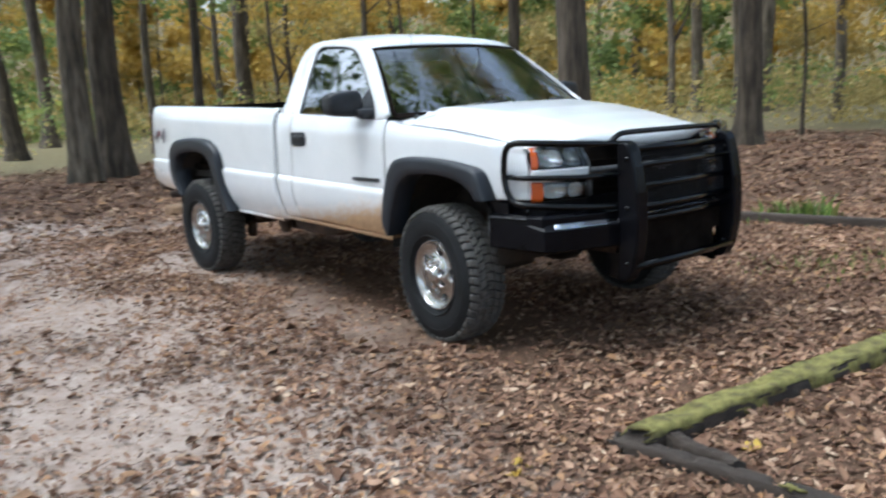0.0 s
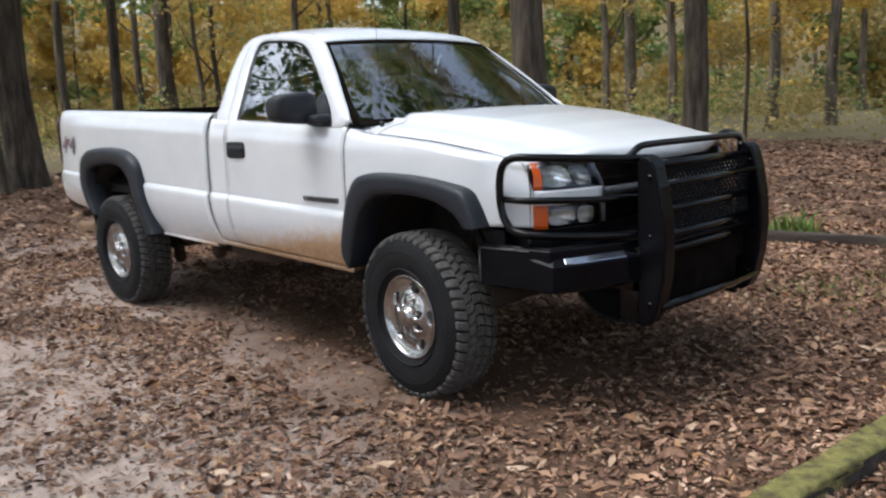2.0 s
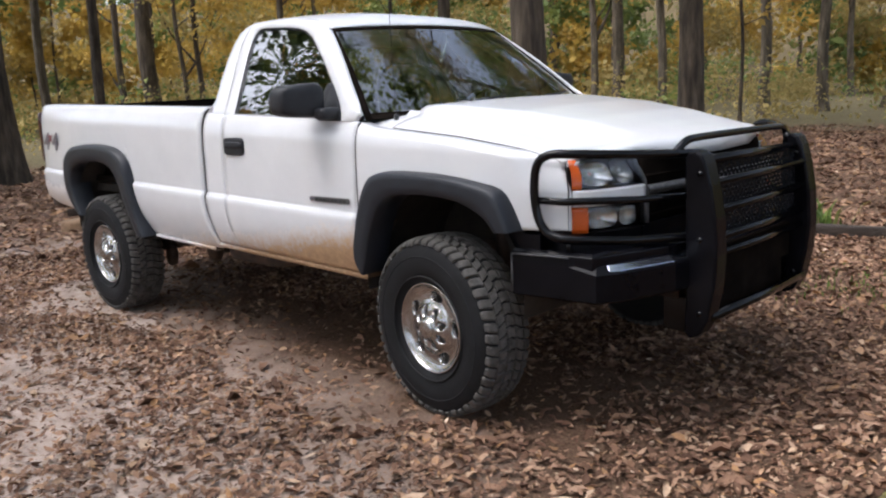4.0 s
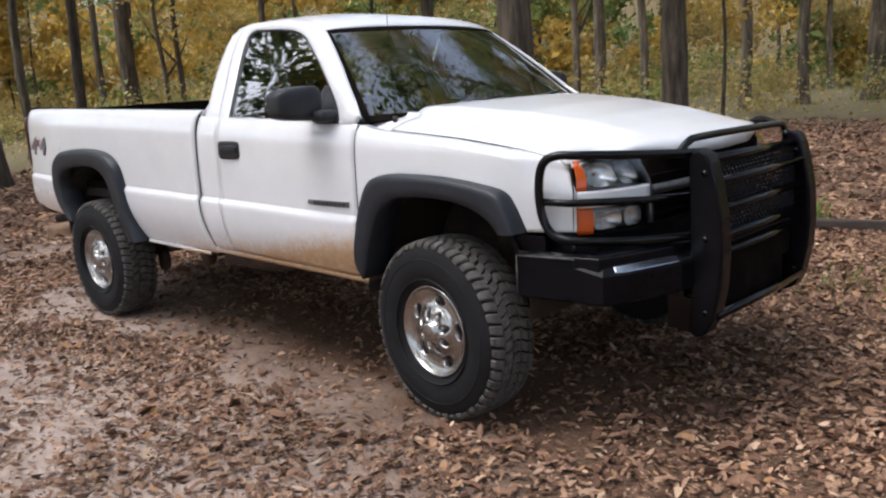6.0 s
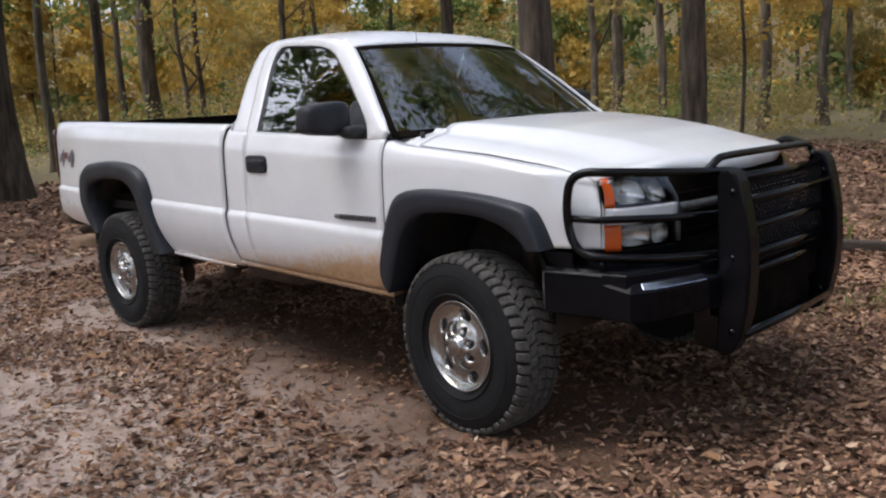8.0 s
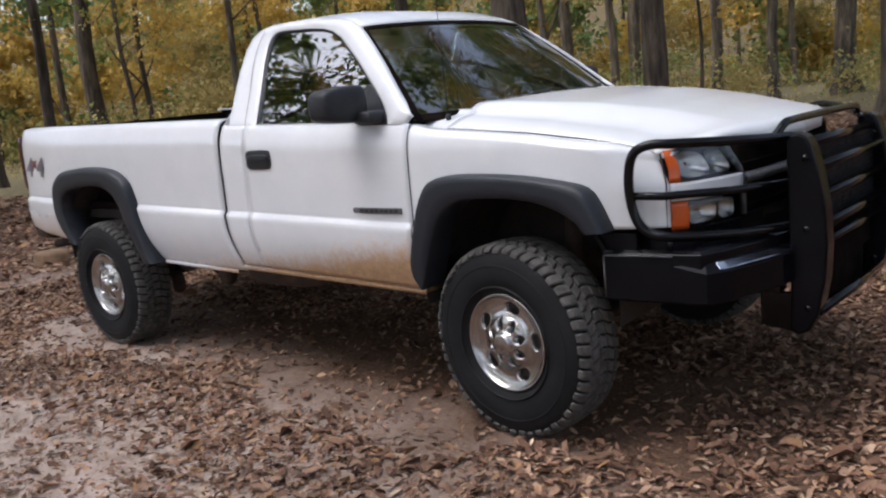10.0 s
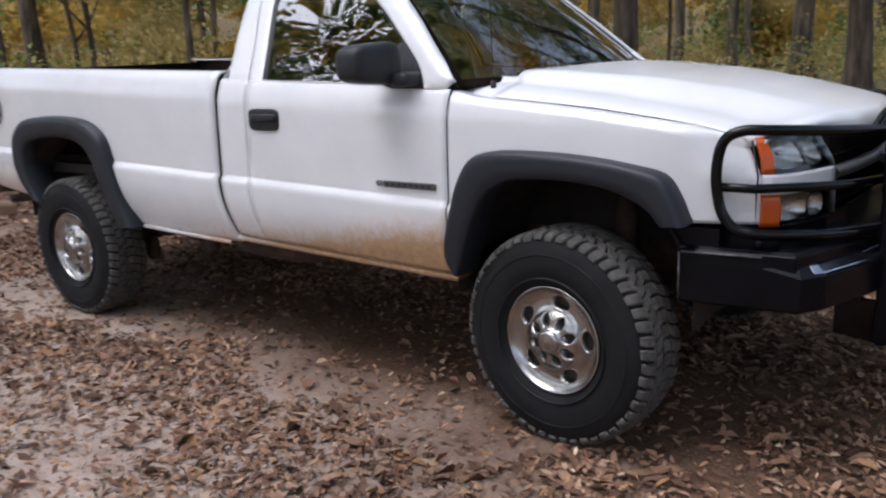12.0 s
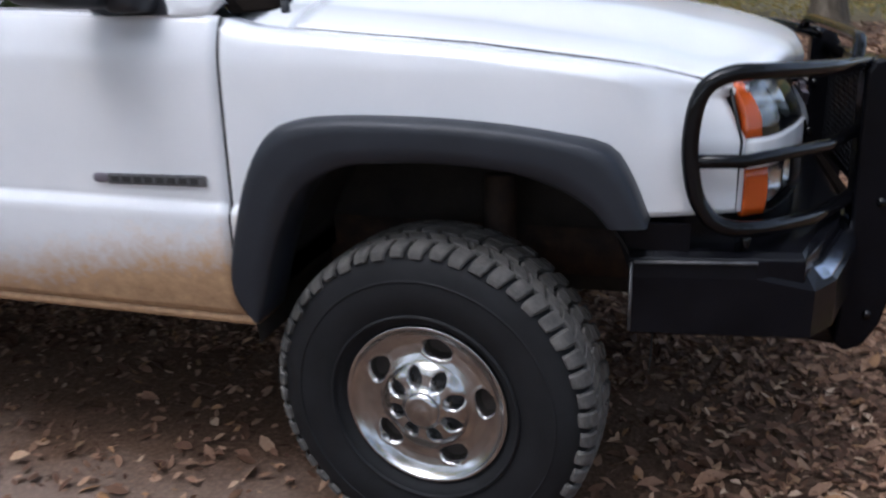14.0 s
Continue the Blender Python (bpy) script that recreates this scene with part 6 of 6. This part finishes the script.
for z, r in ((1.09, 0.017), (0.975, 0.017), (0.86, 0.018), (0.79, 0.016), (0.53, 0.022)):
    bm = bmesh.new()
    tube(bm, [(1.10, -UP, z), (1.115, 0, z), (1.10, UP, z)], r, 10)
    part("cross_bar", bm, STEEL_BLACK, guard)
# woven steel screen between the bars
bm = bmesh.new()
lim = UP - 0.045
for i in range(-22, 23):
    for d in (-1, 1):
        ya, yb, za, zb = i * 0.036 - d * 0.165, i * 0.036 + d * 0.165, 0.83, 1.16
        ks = sorted(max(0.0, min(1.0, (q - ya) / (yb - ya))) for q in (-lim, lim))
        if ks[1] - ks[0] < 0.05:
            continue
        tube(bm, [(1.07, ya + (yb - ya) * k, za + (zb - za) * k) for k in ks], 0.0052, 5, False)
part("steel_screen", bm, STEEL_BUMPER, guard, "black steel mesh screen")

# ---- chassis ----
for s in (-1, 1):
    bm = bmesh.new()
    surf(bm, [[(x, s * y, z + RAKE * x * 0.6) for y, z in ((0.38, 0.60), (0.46, 0.60), (0.46, 0.74), (0.38, 0.74), (0.38, 0.60))] for x in np.linspace(-4.45, 0.95, 12)])
    bmesh.ops.recalc_face_normals(bm, faces=bm.faces)
    part("frame_rail", bm, RUST, truck)
    bm = bmesh.new()
    surf(bm, [[(x, s * y, 0.52 + 0.07 * ((x + 3.378) / 0.75) ** 2 + dz) for y, dz in ((0.50, 0), (0.57, 0), (0.57, 0.05), (0.50, 0.05), (0.50, 0))] for x in np.linspace(-4.13, -2.62, 14)])
    bmesh.ops.recalc_face_normals(bm, faces=bm.faces)
    part("leaf_spring", bm, RUST, truck)
    for x in (-2.60, -4.15):
        bm = bmesh.new()
        superbox(bm, (x, s * 0.58, 0.52), (0.13, 0.10, 0.27), 3, 16, 8)
        part("spring_hanger", bm, RUST, truck)
    bm = bmesh.new()
    tube(bm, [(-3.25, s * 0.62, 0.42), (-3.05, s * 0.66, 0.80)], 0.035, 10)
    part("shock_absorber", bm, RUST, truck)
    bm = bmesh.new()
    superbox(bm, (-3.08, s * 0.66, 0.39), (0.09, 0.08, 0.15), 3, 16, 8)
    superbox(bm, (-3.00, s * 0.60, 0.50), (0.16, 0.09, 0.07), 3, 16, 8)
    part("shock_mount", bm, RUST, truck)
    bm = bmesh.new()
    tube(bm, [(0.10, s * 0.62, 0.45), (0.10, s * 0.58, 0.92)], 0.045, 10)
    part("shock_absorber", bm, RUST, truck)
    bm = bmesh.new()
    superbox(bm, (-1.85, s * 0.72, 0.60), (0.10, 0.16, 0.10), 4, 16, 8)
    part("body_mount", bm, DARK, truck)
bm = bmesh.new()
tube(bm, [(-3.378, -0.74, 0.43), (-3.378, 0.74, 0.43)], 0.05, 14)
superbox(bm, (-3.378, 0.0, 0.43), (0.34, 0.36, 0.32), 2.4, 24, 12)
part("rear_axle", bm, RUST, truck)
bm = bmesh.new()
tube(bm, [(0, -0.74, 0.43), (0, -0.3, 0.47), (0, 0.3, 0.47), (0, 0.74, 0.43)], 0.04, 12)
superbox(bm, (0.0, 0.12, 0.48), (0.30, 0.32, 0.26), 2.6, 24, 12)
superbox(bm, (0.05, -0.52, 0.46), (0.42, 0.34, 0.07), 4, 20, 8)
superbox(bm, (0.05, 0.52, 0.46), (0.42, 0.34, 0.07), 4, 20, 8)
part("front_axle", bm, DARK, truck)
bm = bmesh.new()
tube(bm, [(-3.2, 0.0, 0.47), (-1.3, 0.0, 0.60)], 0.05, 12)
part("drive_shaft", bm, RUST, truck)
bm = bmesh.new()
superbox(bm, (-0.95, 0.05, 0.62), (0.85, 0.50, 0.30), 3.5, 24, 12)
part("gearbox", bm, DARK, truck)
bm = bmesh.new()
superbox(bm, (0.25, 0.0, 0.80), (0.90, 0.72, 0.50), 4, 24, 12)
part("engine", bm, DARK, truck)
bm = bmesh.new()
superbox(bm, (-1.85, -0.62, 0.545), (0.75, 0.30, 0.17), 3, 24, 12)
tube(bm, smooth_path([(-1.55, -0.6, 0.56), (-1.1, -0.5, 0.56), (-0.5, -0.45, 0.60)]), 0.035, 10)
tube(bm, smooth_path([(-2.3, -0.6, 0.58), (-2.9, -0.60, 0.70), (-3.5, -0.62, 0.74), (-4.2, -0.72, 0.66), (-4.4, -0.85, 0.64)]), 0.032, 10)
part("exhaust", bm, RUST, truck, "rusty exhaust and muffler")
bm = bmesh.new()
superbox(bm, (-2.25, 0.62, 0.68), (1.1, 0.40, 0.26), 5, 24, 12)
part("fuel_tank", bm, DARK, truck)
bm = bmesh.new()
box(bm, -4.42, -1.95, -0.84, 0.84, 0.86, 0.92)
part("bed_underside", bm, DARK, truck, "", False)
for x in (-4.2, -2.7, -1.4, -0.6, 0.85):
    bm = bmesh.new()
    box(bm, x - 0.05, x + 0.05, -0.44, 0.44, 0.62 + RAKE * x * 0.6, 0.70 + RAKE * x * 0.6)
    part("cross_member", bm, RUST, truck, "", False)

# matt black plate added on the bumper's middle, standing in for its darkness
bm = bmesh.new()
box(bm, 1.038, 1.062, -0.40, 0.40, 0.640, 0.80)
part("bumper_dark_plate", bm, LINER, bumper, "added matt black plate for the dark middle of the bumper", False)
bm = bmesh.new()
prism(bm, [(1.00, 0.465), (1.036, 0.475), (1.042, 0.665), (1.00, 0.665)], -0.42, 0.37)
part("valance", bm, LINER, bumper, "matt black plate under the bumper", False)
